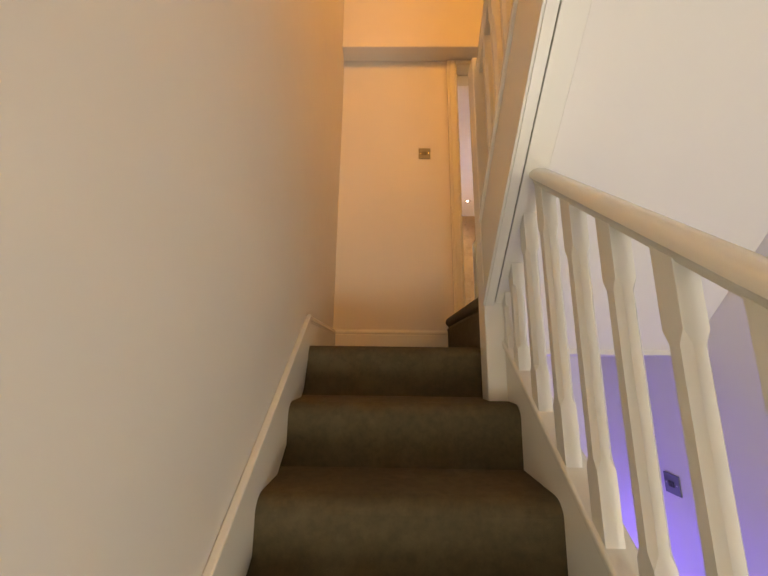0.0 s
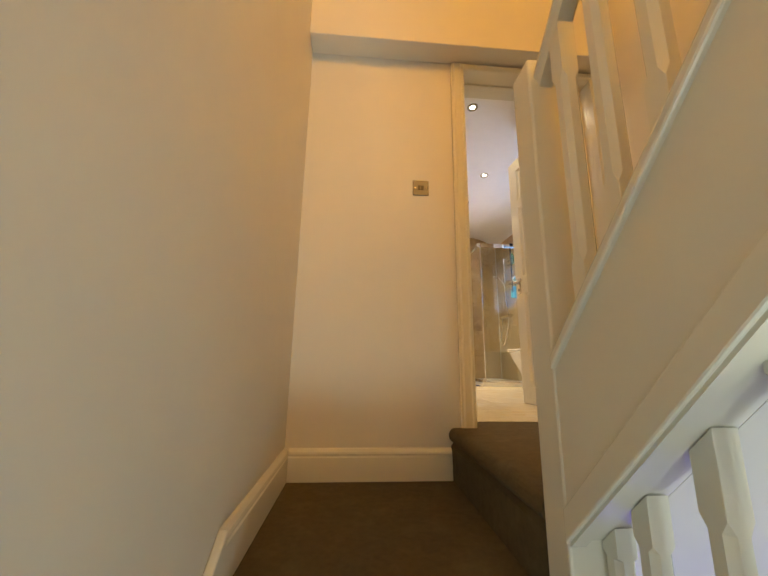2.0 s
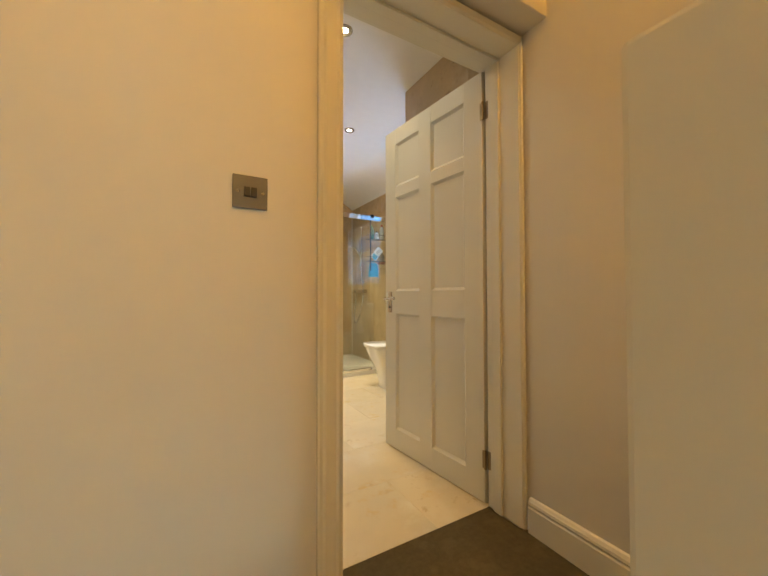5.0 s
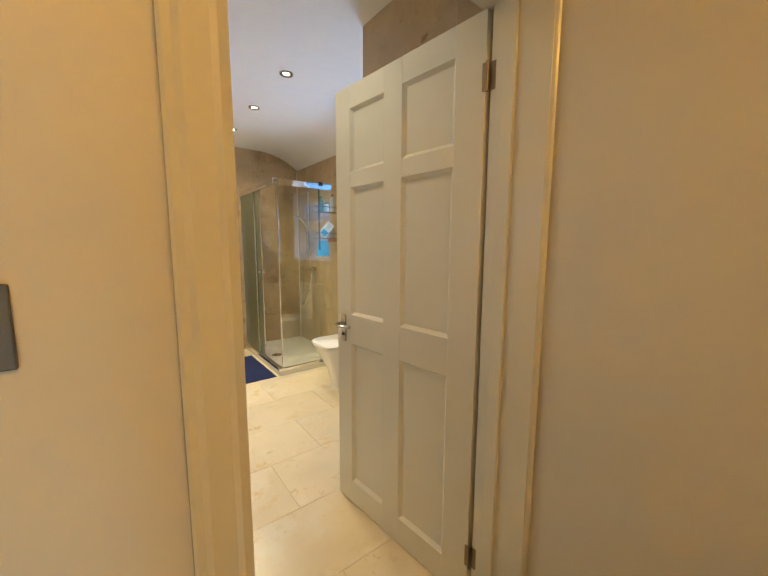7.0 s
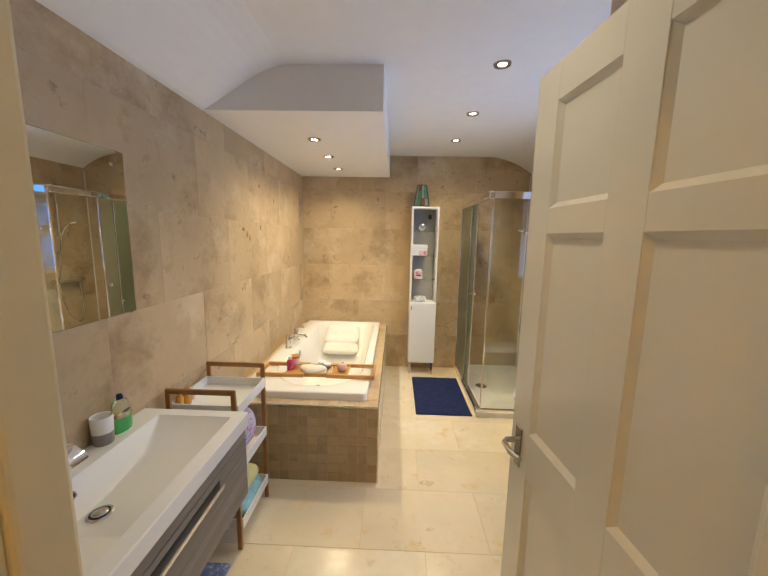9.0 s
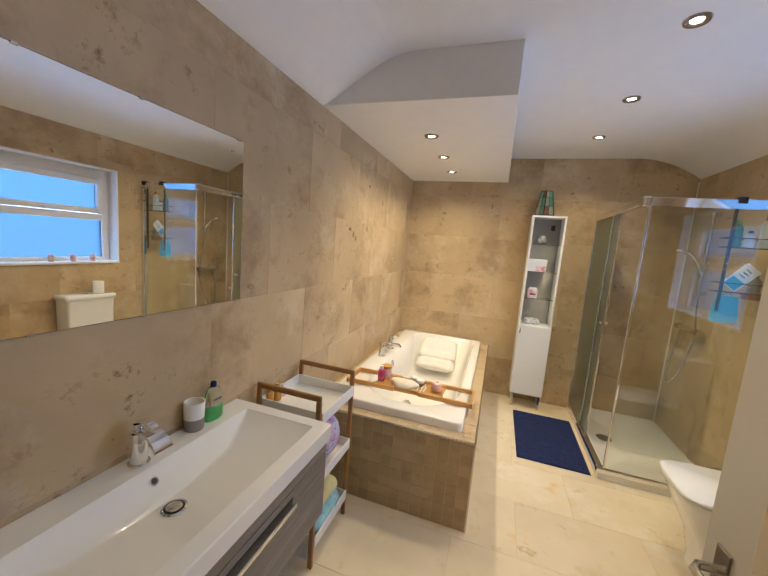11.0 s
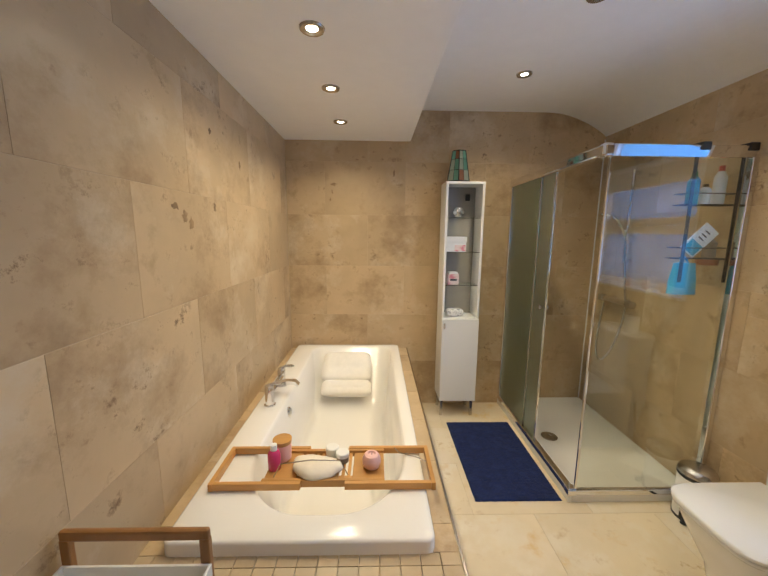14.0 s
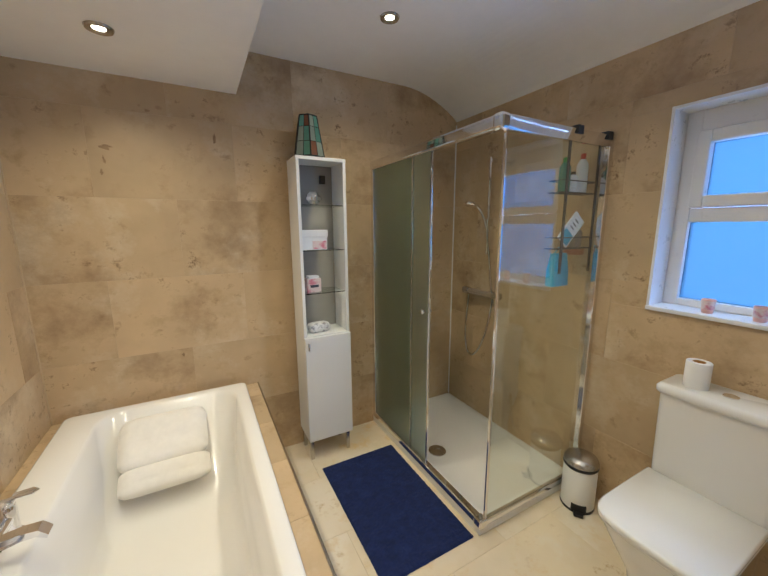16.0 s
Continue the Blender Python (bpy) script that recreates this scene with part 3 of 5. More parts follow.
for k in range(13):
    s = 1 - k / 12
    low.append((RX + 0.02 - 0.50 * s, 2.225 + 0.19 * math.sin(s * math.pi / 2) ** 0.8))
setting("ceiling_bathroom", prism([(LX - 0.02, 2.62)] + low + [(RX + 0.02, 2.62)], 1, FY - 0.001, BY + 0.02), CEIL, "white plaster bathroom ceiling with coved edges")
setting("ceiling_dropped", boxed(LX, 1.035, 4.445, BY, 2.186, 2.45, 0.002), CEIL, "lowered white plaster ceiling box above the bath")

# ---- window ----
window = setting("window_1", boxed(2.70, 2.76, WIN[0], WIN[0] + 0.065, WIN[2], WIN[3], 0.004), UPVC, "white plastic casement window with frosted panes")
WY0, WY1, WZ0, WZ1 = WIN[0], WIN[1], WIN[2] + 0.02, WIN[3]
TR = 1.515
part("frame", boxed(2.70, 2.76, WY1 - 0.065, WY1, WZ0, WZ1, 0.004), UPVC, window)
part("frame", boxed(2.70, 2.76, WY0 + 0.065, WY1 - 0.065, WZ0, WZ0 + 0.032, 0.004), UPVC, window)
part("frame", boxed(2.70, 2.76, WY0 + 0.065, WY1 - 0.065, WZ1 - 0.095, WZ1, 0.004), UPVC, window)
part("transom", boxed(2.698, 2.76, WY0 + 0.065, WY1 - 0.065, TR - 0.03, TR + 0.03, 0.004), UPVC, window)
sash = part("sash", boxed(2.685, 2.75, WY1 - 0.106, WY1 - 0.058, TR + 0.032, WZ1 - 0.097, 0.006), UPVC, window, "top-hung opening sash")
part("sash_rail", boxed(2.685, 2.75, WY0 + 0.058, WY0 + 0.106, TR + 0.032, WZ1 - 0.097, 0.006), UPVC, sash)
part("sash_rail", boxed(2.685, 2.75, WY0 + 0.106, WY1 - 0.106, TR + 0.032, TR + 0.082, 0.006), UPVC, sash)
part("sash_rail", boxed(2.685, 2.75, WY0 + 0.106, WY1 - 0.106, WZ1 - 0.147, WZ1 - 0.097, 0.006), UPVC, sash)
part("window_handle", tube([(2.684, 4.54, TR + 0.055), (2.655, 4.54, TR + 0.055), (2.648, 4.55, TR + 0.06), (2.648, 4.64, TR + 0.065)], 0.008), UPVC, sash)
for z0, z1, y0, y1 in ((WZ0 + 0.032, TR - 0.03, WY0 + 0.065, WY1 - 0.065), (TR + 0.082, WZ1 - 0.147, WY0 + 0.106, WY1 - 0.106)):
    pane = part("pane", boxed(2.724, 2.73, y0, y1, z0, z1), WINFROST, window, "frosted glass pane")
    pane.visible_shadow = False
part("window_sill", boxed(2.565, 2.74, WY0 + 0.001, WY1 - 0.001, WIN[2] + 0.001, WIN[2] + 0.02, 0.004), UPVC, window, "white sill board")
part("reveal", boxed(2.576, 2.70, WY1 - 0.012, WY1 - 0.0005, WIN[2] + 0.02, WIN[3]), UPVC, window)
part("reveal", boxed(2.576, 2.70, WY0 + 0.0005, WY0 + 0.012, WIN[2] + 0.02, WIN[3]), UPVC, window)
part("reveal", boxed(2.576, 2.70, WY0 + 0.012, WY1 - 0.012, WIN[3] - 0.012, WIN[3] - 0.0005), UPVC, window)
setting("backdrop", boxed(3.05, 3.06, 2.6, 6.4, 0.0, 3.2), SKYGLOW, "pale blue evening daylight outside the window")

# ---- downlights ----
def downlight(at):
    d = thing("downlight", at, "recessed ceiling downlight with a chrome rim, switched on", "ceiling light", "ceiling downlights", local=True)
    part("rim", lathe([(0.0205, 0.0), (0.023, -0.003), (0.034, -0.008), (0.042, -0.007), (0.046, 0.0)], (0, 0, 0), 28), SATIN, d, "satin chrome rim")
    part("bulb", lathe([(0.0005, -0.0025), (0.021, -0.002), (0.021, 0.0)], (0, 0, 0), 24), BULB, d, "glowing warm white lens")
    return d


first = downlight((SPOTS_LOW[0][0], SPOTS_LOW[0][1], 2.1855))
for x, y in SPOTS_LOW[1:]:
    copy_thing(first, pose(x, y, 2.1855))
for x, y in SPOTS_HIGH:
    copy_thing(first, pose(x, y, 2.4145))

# ---- bath ----
BX1, BY0, DECK = 1.037, 4.458, 0.505
surround = thing("bath_surround", (0.55, 5.4, 0), "tiled bath surround with brown mosaic front and travertine deck", "bath surround")
part("front_wall", boxed(LX, BX1 - 0.008, BY0 + 0.0025, BY0 + 0.07, -0.005, DECK - 0.012), GROUT, surround)
part("side_wall", boxed(BX1 - 0.07, BX1 - 0.003, BY0 + 0.07, BY, -0.005, DECK - 0.012), GROUT, surround)
part("edge_trim", boxed(LX, BX1 + 0.002, BY0 - 0.003, BY0 + 0.006, DECK - 0.008, DECK + 0.002, 0.001), SATIN, surround, "thin metal edge trim")
part("edge_trim", boxed(BX1 - 0.006, BX1 + 0.003, BY0 + 0.006, BY, DECK - 0.008, DECK + 0.002, 0.001), SATIN, surround, "thin metal edge trim")
part("edge_trim", boxed(BX1 - 0.006, BX1 + 0.003, BY0 - 0.003, BY0 + 0.006, 0.0, DECK - 0.008, 0.001), SATIN, surround, "thin metal edge trim")

TX0, TX1, TY0, TY1, RIM = 0.125, 0.958, 4.54, 6.395, 0.553
bath = thing("bathtub", (0.54, 5.47, DECK), "white acrylic bathtub set into a tiled deck", "bathtub")


def tub_ring(x0, x1, y0, y1, r, z):
    """A ring whose foot end is more rounded than its head end."""
    pts, n, head = [], 10, min(r, 0.03 + 0.35 * r)
    for cx, cy, s, q in ((x1, y1, 0, head), (x0, y1, 90, head), (x0, y0, 180, r), (x1, y0, 270, r)):
        for k in range(n + 1):
            t = radians(s + 90 * k / n)
            dx, dy = (q if cx == x0 else -q), (1.25 * q if cy == y0 and q > 0.1 else q if cy == y0 else -q)
            pts.append((cx + dx + q * math.cos(t), cy + dy + abs(dy) * math.sin(t), z))
    return pts


loops = [tub_ring(TX0, TX1, TY0, TY1, 0.03, 0.40), tub_ring(TX0, TX1, TY0, TY1, 0.03, RIM - 0.010), tub_ring(TX0 + 0.003, TX1 - 0.003, TY0 + 0.003, TY1 - 0.003, 0.03, RIM - 0.003),
         tub_ring(TX0 + 0.01, TX1 - 0.01, TY0 + 0.01, TY1 - 0.01, 0.028, RIM), tub_ring(TX0 + 0.138, TX1 - 0.055, TY0 + 0.095, TY1 - 0.045, 0.26, RIM),
         tub_ring(TX0 + 0.144, TX1 - 0.061, TY0 + 0.102, TY1 - 0.052, 0.26, RIM - 0.003), tub_ring(TX0 + 0.152, TX1 - 0.069, TY0 + 0.115, TY1 - 0.065, 0.255, RIM - 0.018),
         tub_ring(TX0 + 0.185, TX1 - 0.095, TY0 + 0.22, TY1 - 0.20, 0.22, RIM - 0.17), tub_ring(TX0 + 0.20, TX1 - 0.11, TY0 + 0.30, TY1 - 0.34, 0.20, RIM - 0.30),
         tub_ring(TX0 + 0.215, TX1 - 0.125, TY0 + 0.34, TY1 - 0.42, 0.17, RIM - 0.345), tub_ring(TX0 + 0.245, TX1 - 0.155, TY0 + 0.40, TY1 - 0.49, 0.13, RIM - 0.365),
         tub_ring(TX0 + 0.33, TX1 - 0.23, TY0 + 0.5, TY1 - 0.6, 0.05, RIM - 0.37)]
part("shell", rings(loops, caps=(False, True)), ACRYL, bath, "glossy white acrylic shell", smooth=60)
waste = part("waste", lathe([(0.038, 0.0), (0.038, 0.003), (0.034, 0.006), (0.024, 0.007), (0.022, 0.016), (0.001, 0.017)], (0.445, 5.40, RIM - 0.3695)), CHROME, bath, "chrome plug")
part("overflow", lathe([(0.030, 0.0), (0.030, 0.008), (0.024, 0.014), (0.001, 0.015)], (TX0 + 0.158, 5.42, RIM - 0.068), tilt=Euler((0, radians(83), 0)).to_matrix()), CHROME, bath, "chrome overflow cover")

tap = thing("bath_tap", (0.20, 5.49, RIM), "chrome bath mixer tap with two levers and a waterfall spout", "tap")
for y in (5.375, 5.615):
    part("pillar", lathe([(0.031, 0.0), (0.031, 0.005), (0.024, 0.009), (0.0235, 0.062), (0.024, 0.068), (0.0235, 0.098), (0.020, 0.103), (0.0005, 0.104)], (0.20, y, RIM)), CHROME, tap)
    lever_loop = [(0.19, y - 0.008, RIM + 0.104), (0.195, y, RIM + 0.114), (0.225, y + 0.004, RIM + 0.120), (0.262, y + 0.006, RIM + 0.118), (0.268, y + 0.016, RIM + 0.117), (0.258, y + 0.024, RIM + 0.118), (0.215, y + 0.016, RIM + 0.119)]
    part("lever", tube(lever_loop, 0.0065, 10), CHROME, tap, "looped chrome lever")
    part("lever_base", lathe([(0.022, 0.102), (0.022, 0.110), (0.014, 0.116), (0.0005, 0.117)], (0.20, y, RIM)), CHROME, tap)
part("bridge", rod((0.20, 5.375, RIM + 0.058), (0.20, 5.615, RIM + 0.058), 0.019), CHROME, tap)
part("spout", rings([[(0.195, 5.479, RIM + 0.046), (0.195, 5.511, RIM + 0.046), (0.195, 5.511, RIM + 0.078), (0.195, 5.479, RIM + 0.078)], [(0.27, 5.477, RIM + 0.066), (0.27, 5.513, RIM + 0.066), (0.27, 5.513, RIM + 0.088), (0.27, 5.477, RIM + 0.088)],
                     [(0.305, 5.475, RIM + 0.068), (0.312, 5.515, RIM + 0.068), (0.312, 5.515, RIM + 0.086), (0.312, 5.475, RIM + 0.086)], [(0.328, 5.475, RIM + 0.055), (0.328, 5.515, RIM + 0.055), (0.332, 5.515, RIM + 0.064), (0.332, 5.475, RIM + 0.064)]]), CHROME, tap, "flat waterfall spout", smooth=40)



def cushion(x0, x1, y0, y1, z0, z1, m, puff=0.4, n=14):
    """A stuffed pad in its own axes, swollen towards the middle, placed by m."""
    bm = bmesh.new()
    grid = {}
    for s in (0, 1):
        for i in range(n + 1):
            for j in range(n + 1):
                u, v = i / n, j / n
                f = (1 - abs(2 * u - 1) ** 4) * (1 - abs(2 * v - 1) ** 4)
                dent = 0.24 * sum(math.exp(-((u - a) ** 2 + (v - 0.42) ** 2) * 220) for a in (0.3, 0.7))
                z = (z0 + z1) / 2 + (1 if s else -1) * (z1 - z0) / 2 * (max(f, 0) ** puff - dent)
                grid[s, i, j] = bm.verts.new(m @ Vector((x0 + (x1 - x0) * (0.5 + (u - 0.5) * (1 - 0.11 * abs(2 * v - 1) ** 7)), y0 + (y1 - y0) * (0.5 + (v - 0.5) * (1 - 0.11 * abs(2 * u - 1) ** 7)), z)))
    for s in (0, 1):
        for i in range(n):
            for j in range(n):
                bm.faces.new([grid[s, i, j], grid[s, i + 1, j], grid[s, i + 1, j + 1], grid[s, i, j + 1]])
    bmesh.ops.remove_doubles(bm, verts=list(bm.verts), dist=0.0005)
    for f in bm.faces:
        f.smooth = True
    return bm


pillow = thing("bath_pillow", (0.58, 6.15, 0.40), "white padded mesh bath pillow leaning in the tub", "bath pillow")
lean = Matrix.Translation((0.552, 6.278, 0.507)) @ Euler((radians(36), 0, 0)).to_matrix().to_4x4()
part("upper_pad", cushion(-0.19, 0.185, -0.268, 0.0, -0.012, 0.07, lean, 0.26), CUSHION, pillow, smooth=70)
lean = Matrix.Translation((0.555, 6.086, 0.348)) @ Euler((radians(42), 0, 0)).to_matrix().to_4x4()
part("lower_pad", cushion(-0.185, 0.185, -0.118, 0.006, 0.0, 0.085, lean, 0.3), CUSHION, pillow, smooth=70)

# ---- bath caddy and what lies on it ----
caddy = thing("bath_caddy", (0.58, 4.85, RIM), "extending bamboo bath caddy laid across the tub", "bath tray")
cz = RIM + 0.001
for y in (4.742, 4.948):
    part("outer_rail", boxed(0.188, 0.50, y, y + 0.016, cz + 0.004, cz + 0.031, 0.002), BAMBOO, caddy)
    part("outer_rail", boxed(0.66, 0.975, y, y + 0.016, cz + 0.004, cz + 0.031, 0.002), BAMBOO, caddy)
for x in (0.172, 0.975):
    part("end_rail", boxed(x, x + 0.016, 4.742, 4.964, cz, cz + 0.031, 0.002), BAMBOO, caddy)
for y in (4.760, 4.932):
    part("inner_rail", boxed(0.355, 0.805, y, y + 0.014, cz + 0.002, cz + 0.030, 0.002), BAMBOO, caddy)
part("panel", boxed(0.358, 0.475, 4.774, 4.932, cz + 0.010, cz + 0.020, 0.002), BAMBOO, caddy, "solid bamboo end board")
part("panel", boxed(0.685, 0.805, 4.774, 4.932, cz + 0.010, cz + 0.020, 0.002), BAMBOO, caddy, "solid bamboo end board")
for k in range(9):
    x = 0.485 + 0.0225 * k
    part("slat", boxed(x, x + 0.012, 4.774, 4.932, cz + 0.010, cz + 0.018, 0.001), BAMBOO, caddy)
part("slat_bearer", boxed(0.47, 0.69, 4.795, 4.81, cz + 0.001, cz + 0.010), BAMBOO, caddy)
part("book_wire", tube([(0.40, 4.765, cz + 0.04), (0.42, 4.79, cz + 0.075), (0.53, 4.80, cz + 0.083), (0.64, 4.80, cz + 0.08), (0.67, 4.775, cz + 0.04)], 0.0022, 6), SATIN, caddy, "thin steel book rest wire")
part("glass_wire", tube([(0.85, 4.95, cz + 0.03), (0.87, 4.90, cz + 0.04), (0.93, 4.87, cz + 0.045), (0.972, 4.86, cz + 0.03)], 0.002, 6), SATIN, caddy)
TOP = cz + 0.0205
def mitt(m):
    """A soft round pad with a scalloped edge."""
    loops = []
    for h, s in ((-0.012, 0.02), (-0.012, 0.8), (-0.006, 0.97), (0.004, 1.0), (0.016, 0.93), (0.024, 0.7), (0.027, 0.35), (0.028, 0.02)):
        ring = []
        for k in range(36):
            w = 2 * math.pi * k / 36
            r = s * (1 + 0.06 * math.sin(3 * w + 0.6) + 0.03 * math.sin(7 * w))
            ring.append(m @ Vector((0.098 * r * math.cos(w), (0.062 if math.sin(w) > 0 else 0.072) * r * math.sin(w), h + 0.004 * math.sin(2 * w + 1) * s)))
        loops.append(ring)
    return rings(loops)


b = thing("bottle", (0.382, 4.840, TOP), "small bottle of bright pink bath liquid with a white cap", "bottle")
part("body", lathe([(0.022, 0), (0.024, 0.004), (0.024, 0.062), (0.018, 0.074), (0.011, 0.078)], (0.382, 4.840, TOP)), PINK, b)
part("cap", lathe([(0.0125, 0.078), (0.0125, 0.1), (0.0005, 0.101)], (0.382, 4.840, TOP)), CARD, b, "white cap")
b = thing("jar", (0.398, 4.900, TOP), "pink candle jar with a wooden lid", "jar")
part("body", lathe([(0.030, 0), (0.034, 0.004), (0.035, 0.07)], (0.398, 4.900, TOP)), PALEP, b)
part("lid", lathe([(0.036, 0.07), (0.037, 0.074), (0.037, 0.086), (0.0005, 0.087)], (0.398, 4.900, TOP)), BAMBOO, b, "turned wooden lid")
m = Matrix.Translation((0.545, 4.832, TOP + 0.012)) @ Euler((radians(-6), 0, radians(-14))).to_matrix().to_4x4()
single("bath_mitt", mitt(m), CREAM, "cream terry bath mitt on the bamboo caddy", "bath mitt", smooth=70)
for x, y, tone in ((0.595, 4.915, LACQ), (0.64, 4.882, LACQ)):
    b = thing("pot", (x, y, TOP - 0.002), "small white cream pot with a pale lid", "cream pot", "cream pots")
    part("body", lathe([(0.022, 0), (0.025, 0.003), (0.025, 0.026)], (x, y, TOP - 0.002)), CONC if x > 0.62 else tone, b)
    part("lid", lathe([(0.027, 0.026), (0.027, 0.040), (0.024, 0.043), (0.0005, 0.043)], (x, y, TOP - 0.002)), LACQ, b)
b = thing("candle", (0.756, 4.842, TOP), "round pale pink candle on the bamboo caddy", "candle")
part("body", lathe([(0.016, 0), (0.030, 0.008), (0.036, 0.024), (0.035, 0.042), (0.027, 0.056), (0.016, 0.060), (0.012, 0.054), (0.0005, 0.053)], (0.756, 4.842, TOP)), PALEP, b)
part("wick", rod((0.756, 4.842, TOP + 0.052), (0.758, 4.842, TOP + 0.066), 0.0012, n=6), INK, b)

# ---- tall cabinet ----
CX0, CX1, CY0, CY1 = 1.285, 1.575, 6.222, 6.425
cab = thing("tall_cabinet", (1.43, 6.32, 0), "narrow tall white bathroom cabinet with open glass shelves and a door", "cabinet")
part("side", boxed(CX0, CX0 + 0.018, CY0, CY1, 0.142, 1.84, 0.001), LACQ, cab)
part("side", boxed(CX1 - 0.018, CX1, CY0, CY1, 0.142, 1.84, 0.001), LACQ, cab)
part("top", boxed(CX0 - 0.001, CX1 + 0.001, CY0 - 0.002, CY1, 1.84, 1.858, 0.001), LACQ, cab)
part("floor_panel", boxed(CX0 + 0.018, CX1 - 0.018, CY0, CY1, 0.142, 0.16), LACQ, cab)
part("middle_panel", boxed(CX0 + 0.018, CX1 - 0.018, CY0, CY1, 0.808, 0.826), LACQ, cab)
part("back", boxed(CX0 + 0.018, CX1 - 0.018, CY1 - 0.012, CY1, 0.16, 1.84), BACKP, cab, "grey back panel")
cdoor = part("door", boxed(CX0 + 0.001, CX1 - 0.001, CY0 - 0.02, CY0 - 0.002, 0.142, 0.82, 0.0015), LACQ, cab, "plain white door")
part("handle", boxed(CX0 + 0.016, CX0 + 0.024, CY0 - 0.036, CY0 - 0.0195, 0.745, 0.79, 0.002), SATIN, cdoor)
for z in (1.083, 1.339, 1.598):
    shelf = part("glass_shelf", boxed(CX0 + 0.019, CX1 - 0.019, CY0 + 0.012, CY1 - 0.014, z - 0.005, z, 0.0006), CLEAR, cab, "clear glass shelf")
    shelf.visible_shadow = False
for x in (CX0 + 0.012, CX1 - 0.034):
    for y in (CY0 + 0.008, CY1 - 0.03):
        part("leg", boxed(x, x + 0.022, y, y + 0.022, 0, 0.142, 0.001), SATIN, cab, "square steel leg")
part("cable_cover", boxed(1.475, 1.51, CY1 - 0.03, CY1 - 0.0125, 1.735, 1.785, 0.003), BLACK, cab, "black box on the back panel")
b = thing("bauble", (1.405, 6.32, 1.6), "round silver pot standing on a glass shelf", "ornament")
part("body", lathe([(0.012, 0), (0.03, 0.008), (0.042, 0.034), (0.04, 0.06), (0.026, 0.078), (0.0005, 0.082)], (1.405, 6.32, 1.599)), SILVER, b)
part("band", lathe([(0.0425, 0.03), (0.044, 0.036), (0.0425, 0.048)], (1.405, 6.32, 1.599)), CHROME, b)
b = thing("gift_box", (1.39, 6.31, 1.34), "white card box with a pink rose print and lid", "box")
part("body", boxed(1.307, 1.462, 6.262, 6.365, 1.340, 1.43, 0.002), CARD, b)
part("lid", boxed(1.304, 1.466, 6.258, 6.369, 1.415, 1.455, 0.002), CARD, b)
part("print", boxed(1.372, 1.458, 6.2605, 6.263, 1.344, 1.392, 0.001), ROSE, b, "printed pink roses")
b = thing("soap_box", (1.375, 6.31, 1.083), "pink patterned box with a white lid", "box")
part("body", boxed(1.335, 1.42, 6.275, 6.345, 1.0835, 1.165, 0.002), ROSE, b)
part("lid", boxed(1.345, 1.41, 6.282, 6.338, 1.165, 1.18, 0.002), CARD, b)
part("label", boxed(1.352, 1.403, 6.2735, 6.2755, 1.112, 1.128, 0.0005), INK, b)
m = Matrix.Translation((1.40, 6.30, 0.856)) @ Euler((0, 0, radians(8))).to_matrix().to_4x4()
single("soap_bar", cushion(-0.07, 0.07, -0.04, 0.04, -0.03, 0.03, m, 0.3), FOIL, "wrapped bar in black and white printed paper", "soap", smooth=60)

# stained-glass shade on top of the cabinet
lan = thing("lantern", (1.388, 6.31, 1.858), "green and amber stained-glass lantern shade on the cabinet", "lantern")
r0, r1, n = 0.092, 0.053, 6
ring0 = [Vector((1.388 + r0 * math.cos(radians(60 * k + 20)), 6.31 + r0 * math.sin(radians(60 * k + 20)), 1.864)) for k in range(n)]
ring1 = [Vector((1.388 + r1 * math.cos(radians(60 * k + 20)), 6.31 + r1 * math.sin(radians(60 * k + 20)), 2.085)) for k in range(n)]
for k in range(n):
    a, c, d, e = ring0[k], ring0[(k + 1) % n], ring1[(k + 1) % n], ring1[k]
    part("came", rod(a, e, 0.004, n=6), LEAD, lan)
    part("came", rod(a, c, 0.004, n=6), LEAD, lan)
    part("came", rod(e, d, 0.004, n=6), LEAD, lan)
    for i in range(2):
        for j, (s0, s1) in enumerate(((0, 0.36), (0.36, 0.72), (0.72, 1.0))):
            def at(u, s):
                low_, high_ = a.lerp(c, u), e.lerp(d, u)
                return low_.lerp(high_, s)
            q = [at(i / 2, s0), at(i / 2 + 0.5, s0), at(i / 2 + 0.5, s1), at(i / 2, s1)]
            nrm = (q[1] - q[0]).cross(q[3] - q[0]).normalized() * 0.0015
            part("glass_piece", rings([[p - nrm for p in q], [p + nrm for p in q]]), (GREENG, PALEG, GREENG, REDG, PALEG)[(k * 2 + i + 3 * j) % 5], lan, smooth=0)
    mid0, mid1 = a.lerp(c, 0.5), e.lerp(d, 0.5)
    part("came", rod(mid0, mid1, 0.0025, n=5), LEAD, lan)
    part("came", rod(a.lerp(e, 0.36), c.lerp(d, 0.36), 0.0025, n=5), LEAD, lan)
    part("came", rod(a.lerp(e, 0.72), c.lerp(d, 0.72), 0.0025, n=5), LEAD, lan)

# ---- mat ----
bm = bmesh.new()
nx, ny = 50, 80
vs = [[bm.verts.new((1.33 + 0.49 * i / nx + 0.003 * noise.noise((0, j * 0.5, 3)), 5.315 + 0.805 * j / ny + 0.003 * noise.noise((i * 0.5, 0, 5)),
                     0.011 + 0.003 * noise.noise((i * 0.9, j * 0.9, 0)) - (0.009 if i in (0, nx) or j in (0, ny) else 0))) for j in range(ny + 1)] for i in range(nx + 1)]
